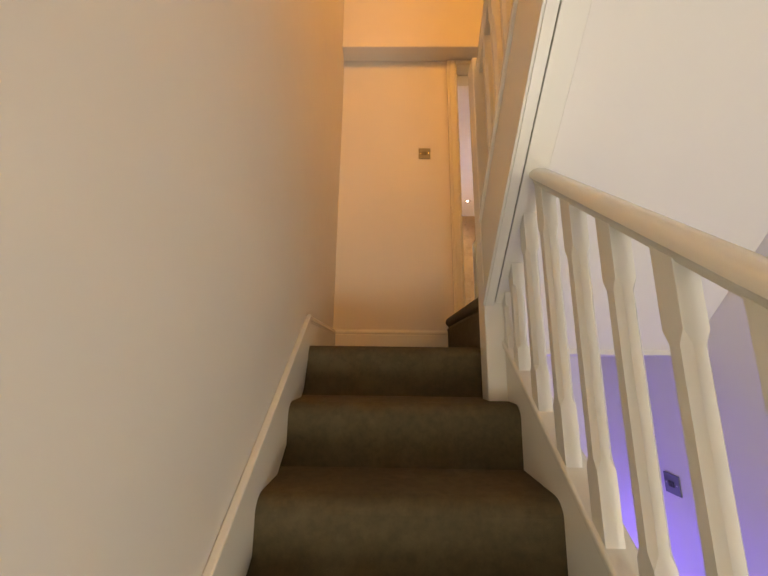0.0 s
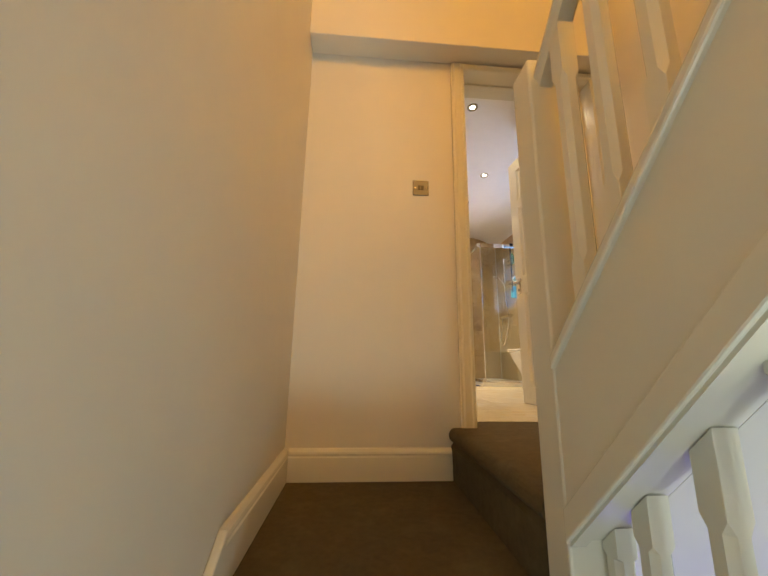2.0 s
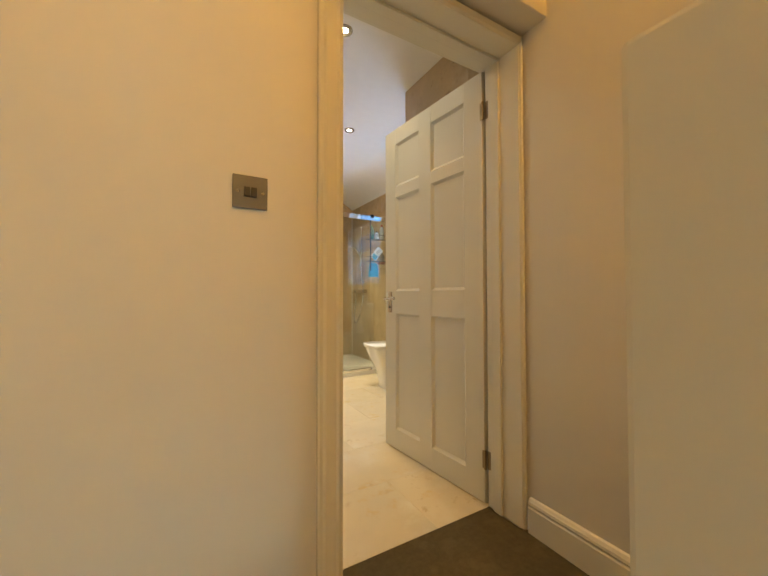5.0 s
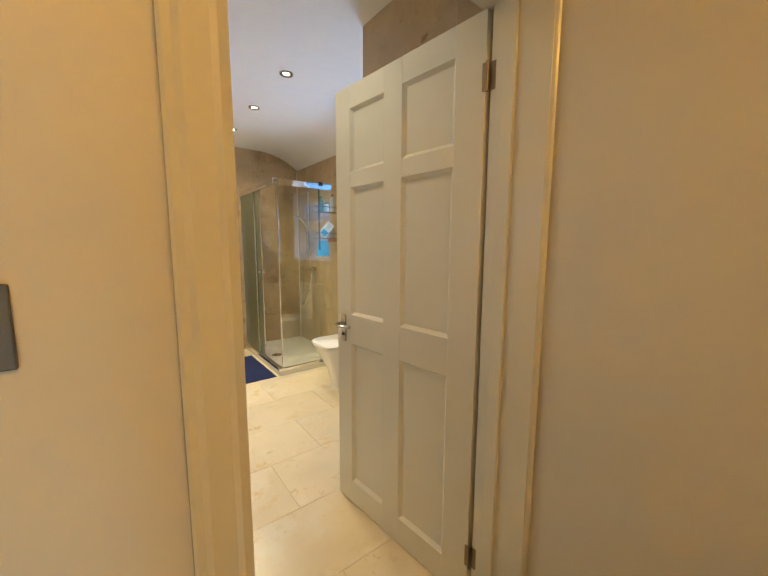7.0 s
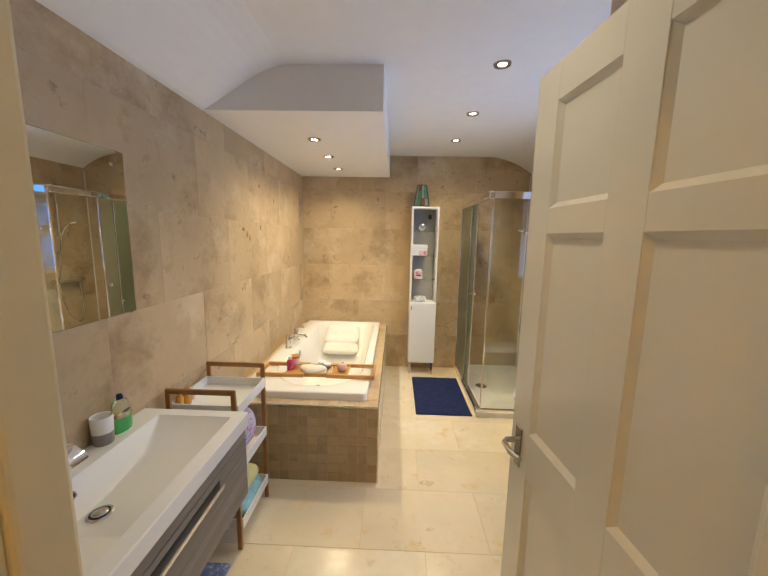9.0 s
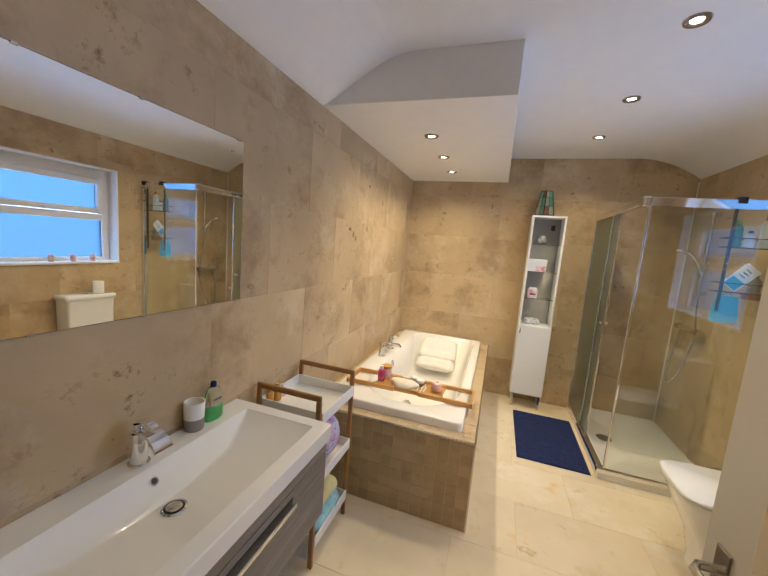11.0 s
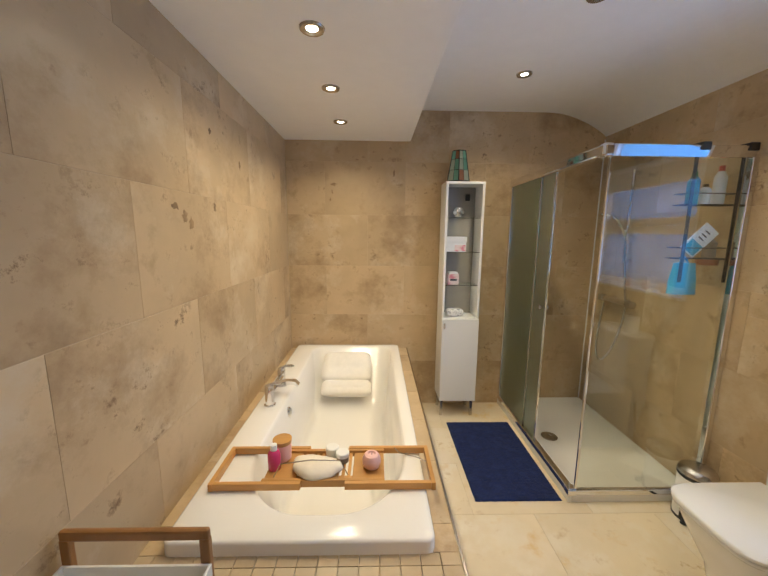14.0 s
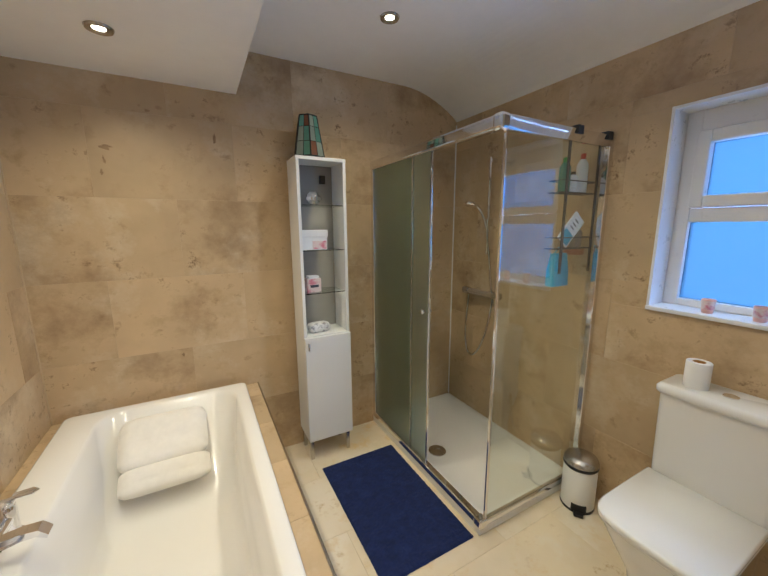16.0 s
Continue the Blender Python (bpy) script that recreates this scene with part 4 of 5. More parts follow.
for i in range(nx):
    for j in range(ny):
        bm.faces.new((vs[i][j], vs[i + 1][j], vs[i + 1][j + 1], vs[i][j + 1]))
boxed(1.332, 1.818, 5.317, 6.118, 0.0005, 0.004, bm=bm)
single("bath_mat", bm, NAVY, "navy blue tufted bath mat on the stone floor", "bath mat", smooth=80)

# ---- shower ----
SX, SY = 1.855, 5.312
shower = thing("shower_enclosure", (2.2, 5.85, 0), "corner shower enclosure with chrome frame and sliding glass doors", "shower")
tray = [rounded(SX + 0.01, RX - 0.001, SY + 0.008, BY - 0.001, 0.02, z, 4) for z in (0.0, 0.045)]
tray.append(rounded(SX + 0.014, RX - 0.004, SY + 0.012, BY - 0.004, 0.02, 0.05, 4))
tray.append(rounded(SX + 0.06, RX - 0.045, SY + 0.055, BY - 0.045, 0.04, 0.05, 4))
tray.append(rounded(SX + 0.075, RX - 0.06, SY + 0.07, BY - 0.06, 0.04, 0.033, 4))
tray.append(rounded(SX + 0.30, RX - 0.28, SY + 0.4, BY - 0.4, 0.03, 0.028, 4))
part("shower_tray", rings(tray), ACRYL, shower, "white acrylic shower tray", smooth=50)
part("drain", lathe([(0.056, 0.0), (0.056, 0.004), (0.05, 0.007), (0.02, 0.007), (0.018, 0.004), (0.0005, 0.004)], (2.03, 5.88, 0.032)), SATIN, shower, "round steel drain cover")
part("bottom_rail", boxed(SX - 0.012, SX + 0.026, SY, BY - 0.01, 0.046, 0.084, 0.006), CHROME, shower, "chrome bottom track")
part("bottom_rail", boxed(SX + 0.026, RX - 0.002, SY - 0.012, SY + 0.02, 0.046, 0.078, 0.006), CHROME, shower, "chrome bottom track")
part("plinth", boxed(SX - 0.008, SX + 0.01, SY - 0.004, BY - 0.002, 0.0, 0.046, 0.003), ACRYL, shower)
part("plinth", boxed(SX + 0.01, RX - 0.002, SY - 0.006, SY + 0.008, 0.0, 0.046, 0.003), ACRYL, shower)
part("top_rail", boxed(SX - 0.015, SX + 0.03, SY, BY - 0.002, 1.845, 1.903, 0.012, 3), CHROME, shower, "chrome top track")
part("top_rail", prism([(SY - 0.009, 1.847), (SY + 0.022, 1.847), (SY + 0.022, 1.8985), (SY - 0.015, 1.9005), (SY - 0.0195, 1.897)], 0, SX + 0.03, RX - 0.002), CHROME, shower, "chrome top track")
part("corner_block", boxed(SX - 0.018, SX + 0.034, SY - 0.018, SY + 0.034, 1.84, 1.907, 0.014, 3), CHROME, shower)
part("corner_block", boxed(SX - 0.018, SX + 0.034, SY - 0.018, SY + 0.034, 0.044, 0.088, 0.010, 3), CHROME, shower)
part("corner_seal", boxed(SX + 0.020, SX + 0.033, SY - 0.008, SY + 0.006, 0.080, 1.85, 0.003), CHROME, shower, "bright corner profile")
part("wall_profile", boxed(SX - 0.008, SX + 0.02, BY - 0.034, BY - 0.001, 0.084, 1.845, 0.004), CHROME, shower, "chrome wall profile")
part("wall_profile", boxed(RX - 0.034, RX - 0.001, SY - 0.030, SY + 0.004, 0.078, 1.847, 0.004), CHROME, shower, "chrome wall profile")
for nm, mat_, x, y0, y1 in (("fixed_pane", FROST, SX + 0.003, 5.945, BY - 0.034), ("door_pane", FROST, SX + 0.016, 5.785, 6.34)):
    part(nm, boxed(x, x + 0.006, y0, y1, 0.084, 1.845, 0.0008), mat_, shower, "greenish obscured glass")
part("door_edge", boxed(SX + 0.013, SX + 0.025, 5.777, 5.791, 0.084, 1.845, 0.003), CHROME, shower)
part("door_edge", boxed(SX + 0.000, SX + 0.011, 5.938, 5.948, 0.084, 1.845, 0.002), SATIN, shower)
for s in (-1, 1):
    part("knob", lathe([(0.006, 0), (0.006, 0.012), (0.014, 0.018), (0.014, 0.028), (0.0005, 0.03)], (SX + 0.019, 5.815, 1.003), tilt=Euler((0, radians(90 * s), 0)).to_matrix(), n=14), CHROME, shower, "small chrome knob")
pane = part("side_pane", boxed(SX + 0.030, RX - 0.03, SY - 0.004, SY + 0.002, 0.078, 1.847, 0.0008), HIGHIOR, shower, "clear glass side panel")
pane.visible_shadow = False

mixer = thing("shower_mixer", (2.56, 6.0, 1.0), "chrome shower rail with hand shower, hose and bar mixer", "shower mixer")
part("bar_valve", rod((2.535, 5.93, 1.0), (2.535, 6.21, 1.0), 0.022, n=18), CHROME, mixer, "chrome thermostatic bar")
for y in (6.0, 6.14):
    part("elbow", rod((2.578, y, 1.0), (2.53, y, 1.0), 0.028, 0.02, 14), CHROME, mixer)
for y0, y1 in ((5.90, 5.95), (6.19, 6.24)):
    part("control_knob", rod((2.535, y0, 1.0), (2.535, y1, 1.0), 0.027, n=18), SATIN, mixer)
part("riser_rail", rod((2.535, 6.03, 1.28), (2.535, 6.03, 1.92), 0.011, n=12), CHROME, mixer)
for z in (1.30, 1.90):
    part("rail_bracket", rod((2.579, 6.03, z), (2.535, 6.03, z), 0.016, n=12), CHROME, mixer)
part("slider", boxed(2.51, 2.56, 6.01, 6.05, 1.47, 1.52, 0.008), CHROME, mixer)
part("hand_shower", tube([(2.53, 6.03, 1.45), (2.50, 6.03, 1.52), (2.46, 6.03, 1.58), (2.41, 6.03, 1.615)], 0.011, 10), CHROME, mixer)
part("shower_head", lathe([(0.012, 0.02), (0.038, 0.008), (0.045, -0.004), (0.04, -0.012), (0.0005, -0.014)], (2.375, 6.03, 1.613), tilt=Euler((0, radians(18), 0)).to_matrix()), CHROME, mixer)
hose = []
for k in range(21):
    w = math.pi * k / 20
    hose.append((2.53 - 0.07 * math.sin(w), 6.07 + 0.115 * math.cos(w), 0.97 - 0.42 * math.sin(w) ** 0.8))
hose += [(2.515, 5.962, 1.10), (2.515, 5.985, 1.25), (2.52, 6.015, 1.38), (2.53, 6.03, 1.45)]
part("hose", tube(hose, 0.0075, 8), SATIN, mixer, "ribbed metal hose")

rack = thing("shower_caddy", (2.45, 5.34, 1.2), "black wire shower caddy hung over the glass panel", "shower caddy")
for x in (2.32, 2.553):
    part("upright", boxed(x - 0.009, x + 0.009, 5.335, 5.340, 1.24, 1.905, 0.001), BLACK, rack)
    part("hook", boxed(x - 0.02, x + 0.02, SY - 0.024, 5.345, 1.901, 1.914, 0.003), BLACK, rack)
    part("hook_lip", boxed(x - 0.02, x + 0.02, SY - 0.026, SY - 0.016, 1.876, 1.912, 0.002), BLACK, rack)
for z in (1.63, 1.36):
    for dz in (0.0, 0.055):
        loop = [(2.305, 5.345, z + dz), (2.568, 5.345, z + dz), (2.568, 5.42, z + dz), (2.305, 5.42, z + dz), (2.305, 5.345, z + dz)]
        for p, q in zip(loop, loop[1:]):
            part("wire", rod(p, q, 0.0028, n=6), BLACK, rack)
    for k in range(9):
        x = 2.318 + 0.03 * k
        part("wire", rod((x, 5.345, z), (x, 5.42, z), 0.0018, n=6), BLACK, rack)


def bottle(x, y, z, r, h, body, cap, label):
    q = thing("bottle", (x, y, z), label, "bottle", "shower bottles")
    part("body", lathe([(r * 0.9, 0), (r, 0.004), (r, h * 0.72), (r * 0.55, h * 0.84), (r * 0.4, h * 0.86)], (x, y, z)), body, q)
    part("cap", lathe([(r * 0.45, h * 0.86), (r * 0.45, h), (0.0005, h)], (x, y, z)), cap, q)


bottle(2.365, 5.383, 1.633, 0.026, 0.16, GREENG, GREENL, "green shampoo bottle in the shower caddy")
bottle(2.43, 5.383, 1.633, 0.024, 0.10, UPVC, BLACK, "short white bottle with a dark base")
bottle(2.50, 5.383, 1.633, 0.026, 0.19, CARD, RED, "tall white bottle with a red cap")
bottle(2.50, 5.385, 1.363, 0.028, 0.11, CONC, BLACK, "small grey bottle in the shower caddy")
single("tin", lathe([(0.045, 0), (0.048, 0.004), (0.048, 0.03), (0.0005, 0.032)], (2.50, 5.39, 1.326)), COPPER, "flat copper-coloured tin under the basket", "tin")
card = thing("packet", (2.41, 5.37, 1.40), "white and blue printed packet leaning in the caddy", "packet")
m = Matrix.Translation((2.415, 5.362, 1.45)) @ Euler((radians(8), radians(38), 0)).to_matrix().to_4x4()
bm = boxed(-0.045, 0.045, -0.004, 0.004, -0.075, 0.085, 0.002)
bm.transform(m)
part("body", bm, CARD, card)
bm = boxed(-0.036, 0.036, -0.0052, -0.003, -0.07, -0.01, 0.0008)
bm.transform(m)
part("print", bm, TEAL, card, "blue printed panel")
for k in range(3):
    bm = boxed(-0.02, 0.012, -0.0052, -0.003, 0.01 + 0.02 * k, 0.016 + 0.02 * k)
    bm.transform(m)
    part("print_line", bm, INK, card)
bag = thing("wash_bag", (2.36, 5.40, 1.25), "bright blue hanging bag hooked under the caddy", "bag")
part("body", rings([rounded(2.325, 2.455, 5.37, 5.42, 0.012, 1.17, 3), rounded(2.332, 2.448, 5.368, 5.424, 0.014, 1.25, 3), rounded(2.34, 2.44, 5.38, 5.412, 0.010, 1.335, 3)]), TEAL, bag)
part("strap", tube([(2.365, 5.40, 1.335), (2.39, 5.40, 1.365), (2.415, 5.40, 1.335)], 0.004, 6), TEAL, bag)

# ---- toilet ----
wc = thing("toilet", (2.25, 4.71, 0), "white ceramic close-coupled toilet with the lid closed", "toilet")


def d_ring(x0, x1, yc, w, z, n=24, e=4.0):
    """A squared-off D: flat at x1, a full curve at x0."""
    pts = [(x1, yc + w / 2, z)]
    for k in range(n + 1):
        a = math.pi / 2 + math.pi * k / n
        c, s = math.cos(a), math.sin(a)
        depth = min(0.17, x1 - x0)
        pts.append((x0 + depth - depth * abs(c) ** (2 / e), yc + w / 2 * math.copysign(abs(s) ** (2 / e), s), z))
    pts.append((x1, yc - w / 2, z))
    return pts


YC = 4.718
part("pan", rings([d_ring(2.12, 2.575, YC, 0.22, 0.0), d_ring(2.12, 2.575, YC, 0.215, 0.06), d_ring(2.09, 2.575, YC, 0.23, 0.18), d_ring(2.03, 2.575, YC, 0.30, 0.30),
                   d_ring(2.0, 2.575, YC, 0.345, 0.37), d_ring(1.99, 2.575, YC, 0.355, 0.41)]), WHITE, wc, smooth=50)
part("seat", rings([d_ring(1.975, 2.40, YC, 0.362, 0.411), d_ring(1.970, 2.405, YC, 0.366, 0.416), d_ring(1.970, 2.405, YC, 0.366, 0.424), d_ring(1.974, 2.40, YC, 0.36, 0.428)]), WHITE, wc, smooth=50)
part("lid", rings([d_ring(1.970, 2.40, YC, 0.362, 0.430), d_ring(1.965, 2.405, YC, 0.368, 0.434), d_ring(1.965, 2.405, YC, 0.368, 0.444), d_ring(1.972, 2.398, YC, 0.354, 0.451)]), WHITE, wc, "closed white lid", smooth=50)
part("hinge", boxed(2.395, 2.43, YC - 0.10, YC + 0.10, 0.411, 0.44, 0.006), CHROME, wc)
cist = part("cistern", rings([rounded(2.412, 2.574, YC - 0.178, YC + 0.178, 0.02, 0.41), rounded(2.405, 2.574, YC - 0.18, YC + 0.18, 0.022, 0.55), rounded(2.40, 2.574, YC - 0.183, YC + 0.183, 0.022, 0.80)]), WHITE, wc, smooth=50)
part("cistern_lid", rings([rounded(2.392, 2.576, YC - 0.192, YC + 0.192, 0.022, 0.80), rounded(2.388, 2.576, YC - 0.195, YC + 0.195, 0.022, 0.808), rounded(2.388, 2.576, YC - 0.195, YC + 0.195, 0.022, 0.826),
                           rounded(2.398, 2.57, YC - 0.185, YC + 0.185, 0.02, 0.838)]), WHITE, wc, smooth=50)
part("flush_button", lathe([(0.024, 0), (0.024, 0.004), (0.02, 0.006), (0.0005, 0.006)], (2.485, 4.71, 0.837)), CHROME, wc, "chrome flush button")
part("inlet_valve", tube([(2.555, 4.93, 0.16), (2.52, 4.93, 0.16), (2.50, 4.92, 0.20), (2.50, 4.89, 0.38), (2.50, 4.87, 0.42)], 0.008), CHROME, wc)
roll = thing("toilet_roll", (2.47, 4.815, 0.838), "roll of white toilet paper on the cistern", "toilet roll")
part("paper", lathe([(0.020, 0.0), (0.0395, 0.0), (0.0405, 0.003), (0.0405, 0.103), (0.0385, 0.106), (0.022, 0.106), (0.020, 0.02)], (2.475, 4.812, 0.838), 28), PAPER, roll)
part("core", lathe([(0.021, 0.0), (0.021, 0.104), (0.0195, 0.104), (0.0195, 0.001)], (2.475, 4.812, 0.8385), 20), BAMBOO, roll, "brown card core")
binn = thing("pedal_bin", (2.452, 5.205, 0), "small white pedal bin with a steel lid", "bin")
part("body", lathe([(0.078, 0.0), (0.08, 0.006), (0.08, 0.235), (0.078, 0.24)], (2.452, 5.205, 0), 32), LACQ, binn, "white enamelled body")
part("rim", lathe([(0.081, 0.235), (0.084, 0.240), (0.084, 0.252), (0.081, 0.256)], (2.452, 5.205, 0), 32), BLACK, binn)
part("lid", lathe([(0.083, 0.254), (0.083, 0.264), (0.075, 0.280), (0.05, 0.292), (0.0005, 0.297)], (2.452, 5.205, 0), 32), SATIN, binn, "domed steel lid")
part("base", lathe([(0.081, 0.0), (0.082, 0.004), (0.081, 0.014)], (2.452, 5.205, 0.0005), 32), BLACK, binn)
m = pose(2.452, 5.205, 0, 0, 0, 216)
bm = boxed(0.07, 0.084, -0.035, 0.035, 0.012, 0.05, 0.002)
bm.transform(m)
part("pedal_slot", bm, BLACK, binn)
bm = boxed(0.07, 0.115, -0.022, 0.022, 0.006, 0.018, 0.004)
bm.transform(m)
part("pedal", bm, BLACK, binn, "black foot pedal")

for y in (4.86, 4.706, 4.55):
    c = thing("candle_glass", (2.62, y, WIN[2] + 0.021), "pink glass tealight holder on the window sill", "candle holder", "sill candles")
    part("glass", lathe([(0.017, 0.0), (0.019, 0.003), (0.0235, 0.058), (0.022, 0.058), (0.018, 0.007), (0.0005, 0.007)], (2.62, y, WIN[2] + 0.0205), 20), PALEP, c)
    part("motif", lathe([(0.0204, 0.016), (0.0229, 0.046), (0.0236, 0.053)], (2.62, y, WIN[2] + 0.0205), 20), ROSE, c, "printed rose band")

# ---- vanity ----
VX1, VY0, VY1, VT = 0.508, 2.955, 3.862, 0.784
van = thing("vanity_unit", (0.28, 3.41, 0.4), "wall-hung grey wood vanity unit with a wide white basin", "vanity")
bz0 = VT - 0.058
loops = [rounded(LX + 0.03, VX1 - 0.04, VY0 + 0.03, VY1 - 0.03, 0.006, z, 3) for z in (VT - 0.11, bz0)]
loops += [rounded(LX + 0.001, VX1, VY0, VY1, 0.006, z, 3) for z in (bz0, VT - 0.003)]
loops.append(rounded(LX + 0.003, VX1 - 0.003, VY0 + 0.003, VY1 - 0.003, 0.006, VT, 3))
loops.append(rounded(LX + 0.095, VX1 - 0.052, VY0 + 0.05, VY1 - 0.05, 0.008, VT, 3))
loops.append(rounded(LX + 0.100, VX1 - 0.055, VY0 + 0.056, VY1 - 0.056, 0.008, VT - 0.006, 3))
loops.append(rounded(LX + 0.150, VX1 - 0.075, VY0 + 0.20, VY1 - 0.20, 0.02, VT - 0.065, 3))
loops.append(rounded(LX + 0.165, VX1 - 0.10, VY0 + 0.36, VY1 - 0.36, 0.02, VT - 0.082, 3))
part("basin", rings(loops), WHITE, van, "white ceramic slab basin", smooth=25)
part("drain", lathe([(0.034, 0), (0.034, 0.003), (0.027, 0.0045), (0.027, 0.0005)], (0.262, 3.395, VT - 0.0815)), CHROME, van, "chrome basin waste")
# Black disc: shade of the gap round the plug, put in as colour.
part("drain_well", lathe([(0.027, 0.0), (0.027, 0.0015), (0.0005, 0.0015)], (0.262, 3.395, VT - 0.0815)), BLACK, van)
part("plug", lathe([(0.019, 0.0015), (0.021, 0.006), (0.017, 0.009), (0.0005, 0.010)], (0.262, 3.395, VT - 0.0815)), SATIN, van, "steel plug")
# Solid black disc paints the darkness inside the overflow opening.
part("overflow_hole", lathe([(0.0085, 0.0), (0.0085, 0.0034), (0.0005, 0.0034)], (LX + 0.122, 3.40, VT - 0.030), tilt=Euler((0, radians(52), 0)).to_matrix(), n=14), BLACK, van)
part("overflow", lathe([(0.0125, 0), (0.0125, 0.003), (0.008, 0.003), (0.008, 0.0), (0.0005, 0.0)], (LX + 0.122, 3.40, VT - 0.030), tilt=Euler((0, radians(52), 0)).to_matrix(), n=14), CHROME, van)
bm = boxed(LX + 0.002, VX1 - 0.032, VY0 + 0.006, VY1 - 0.006, 0.405, VT - 0.112, 0.001)
for y in (VY0 + 0.006, VY1 - 0.024):
    boxed(LX + 0.002, VX1 - 0.032, y, y + 0.018, VT - 0.112, bz0 - 0.001, bm=bm)
part("carcass", bm, GREYW, van, "grey oak carcass")
drawer = part("drawer", boxed(VX1 - 0.032, VX1 - 0.014, VY0 + 0.007, VY1 - 0.007, 0.407, bz0 - 0.062, 0.001), GREYW, van, "grey wood drawer front")
part("top_strip", boxed(VX1 - 0.032, VX1 - 0.014, VY0 + 0.007, VY1 - 0.007, bz0 - 0.056, bz0 - 0.002, 0.001), GREYW, van)
part("handle", boxed(VX1 - 0.002, VX1 + 0.006, 3.19, 3.63, 0.612, 0.626, 0.002), CHROME, drawer, "long chrome bar handle")
part("handle_plate", boxed(VX1 - 0.0145, VX1 - 0.012, 3.19, 3.63, 0.60, 0.64, 0.0006), RUBBER, drawer, "dark recess plate")
for y in (3.20, 3.615):
    part("handle_post", boxed(VX1 - 0.014, VX1, y, y + 0.008, 0.614, 0.624), CHROME, drawer)
vt = thing("basin_tap", (0.10, 3.41, VT), "chrome waterfall basin tap", "tap")
part("body", lathe([(0.029, 0), (0.029, 0.005), (0.023, 0.008), (0.023, 0.092), (0.020, 0.098), (0.0005, 0.099)], (0.105, 3.41, VT)), CHROME, vt)
arch = [(0.088, 0.098), (0.115, 0.112), (0.145, 0.116), (0.172, 0.108), (0.194, 0.090), (0.206, 0.070)]
loops = []
for k, (x, z) in enumerate(arch):
    w = 0.021 + 0.0012 * k
    loops.append([(x - 0.003, 3.41 - w, VT + z - 0.006), (x - 0.003, 3.41 + w, VT + z - 0.006), (x + 0.001, 3.41 + w, VT + z + 0.001), (x + 0.001, 3.41 - w, VT + z + 0.001)])
part("spout", rings(loops), CHROME, vt, "wide curved waterfall spout", smooth=60)
part("lever_neck", rod((0.105, 3.41, VT + 0.10), (0.103, 3.41, VT + 0.124), 0.014, 0.012), CHROME, vt)
loops = []
for k in range(7):
    x, z = 0.092 + 0.013 * k, VT + 0.122 + 0.016 * math.sin(0.5 * k)
    loops.append([(x, 3.397, z), (x, 3.423, z), (x, 3.421, z + 0.006), (x, 3.399, z + 0.006)])
part("lever", rings(loops), CHROME, vt, "curved flat lever", smooth=60)
cup = thing("tumbler", (0.092, 3.614, VT), "white and grey stoneware tumbler on the basin", "tumbler")
part("base", lathe([(0.029, 0), (0.031, 0.003), (0.033, 0.044)], (0.092, 3.614, VT)), CONC, cup, "rough grey lower half")
part("body", lathe([(0.033, 0.044), (0.0345, 0.100), (0.033, 0.102), (0.0305, 0.100), (0.029, 0.050), (0.0005, 0.048)], (0.092, 3.614, VT)), WHITE, cup)
soap = thing("soap_bottle", (0.092, 3.698, VT), "clear bottle of green hand wash with a blue cap", "soap bottle")


def oval(cx, cy, a, b_, z, n=20):
    return [(cx + a * math.cos(2 * math.pi * k / n), cy + b_ * math.sin(2 * math.pi * k / n), z) for k in range(n)]


part("liquid", rings([oval(0.092, 3.698, 0.022, 0.040, VT + 0.001), oval(0.092, 3.698, 0.024, 0.043, VT + 0.006), oval(0.092, 3.698, 0.024, 0.043, VT + 0.056)]), GREENL, soap, "green liquid soap")
part("bottle", rings([oval(0.092, 3.698, 0.0243, 0.0435, VT + 0.0565), oval(0.092, 3.698, 0.024, 0.043, VT + 0.085), oval(0.092, 3.698, 0.016, 0.028, VT + 0.115), oval(0.092, 3.698, 0.010, 0.012, VT + 0.124)]), PLASTIC, soap, "empty clear shoulder")
part("cap", lathe([(0.0105, 0.124), (0.0105, 0.138), (0.008, 0.143), (0.0005, 0.143)], (0.092, 3.698, VT)), NAVY, soap, "dark blue cap")
part("label_mark", boxed(0.1155, 0.1175, 3.680, 3.713, VT + 0.078, VT + 0.086), INK, soap)

mir = thing("mirror", (LX, 3.46, 1.2), "frameless rectangular wall mirror held by small clips", "mirror")
part("plate", boxed(LX + 0.002, LX + 0.007, 3.058, 3.857, 1.215, 1.825), MIRROR, mir)
part("edge", boxed(LX + 0.001, LX + 0.0055, 3.0565, 3.8585, 1.2135, 1.8265), PLASTIC, mir)
for y in (3.2, 3.46, 3.83):
    for z in (1.825, 1.213):
        part("clip", boxed(LX + 0.001, LX + 0.0095, y - 0.006, y + 0.006, z - 0.003, z + 0.004, 0.001), SATIN, mir)
for z in (1.775, 1.265):
    part("screw", rod((LX + 0.0065, 3.80, z), (LX + 0.0105, 3.80, z), 0.006, n=12), SATIN, mir, "domed mirror screw")

bm = boxed(0.10, 0.385, 3.40, 3.885, 0.0005, 0.012, 0.004)
single("rug", bm, RUGB, "small blue and white chenille rug under the vanity", "rug")

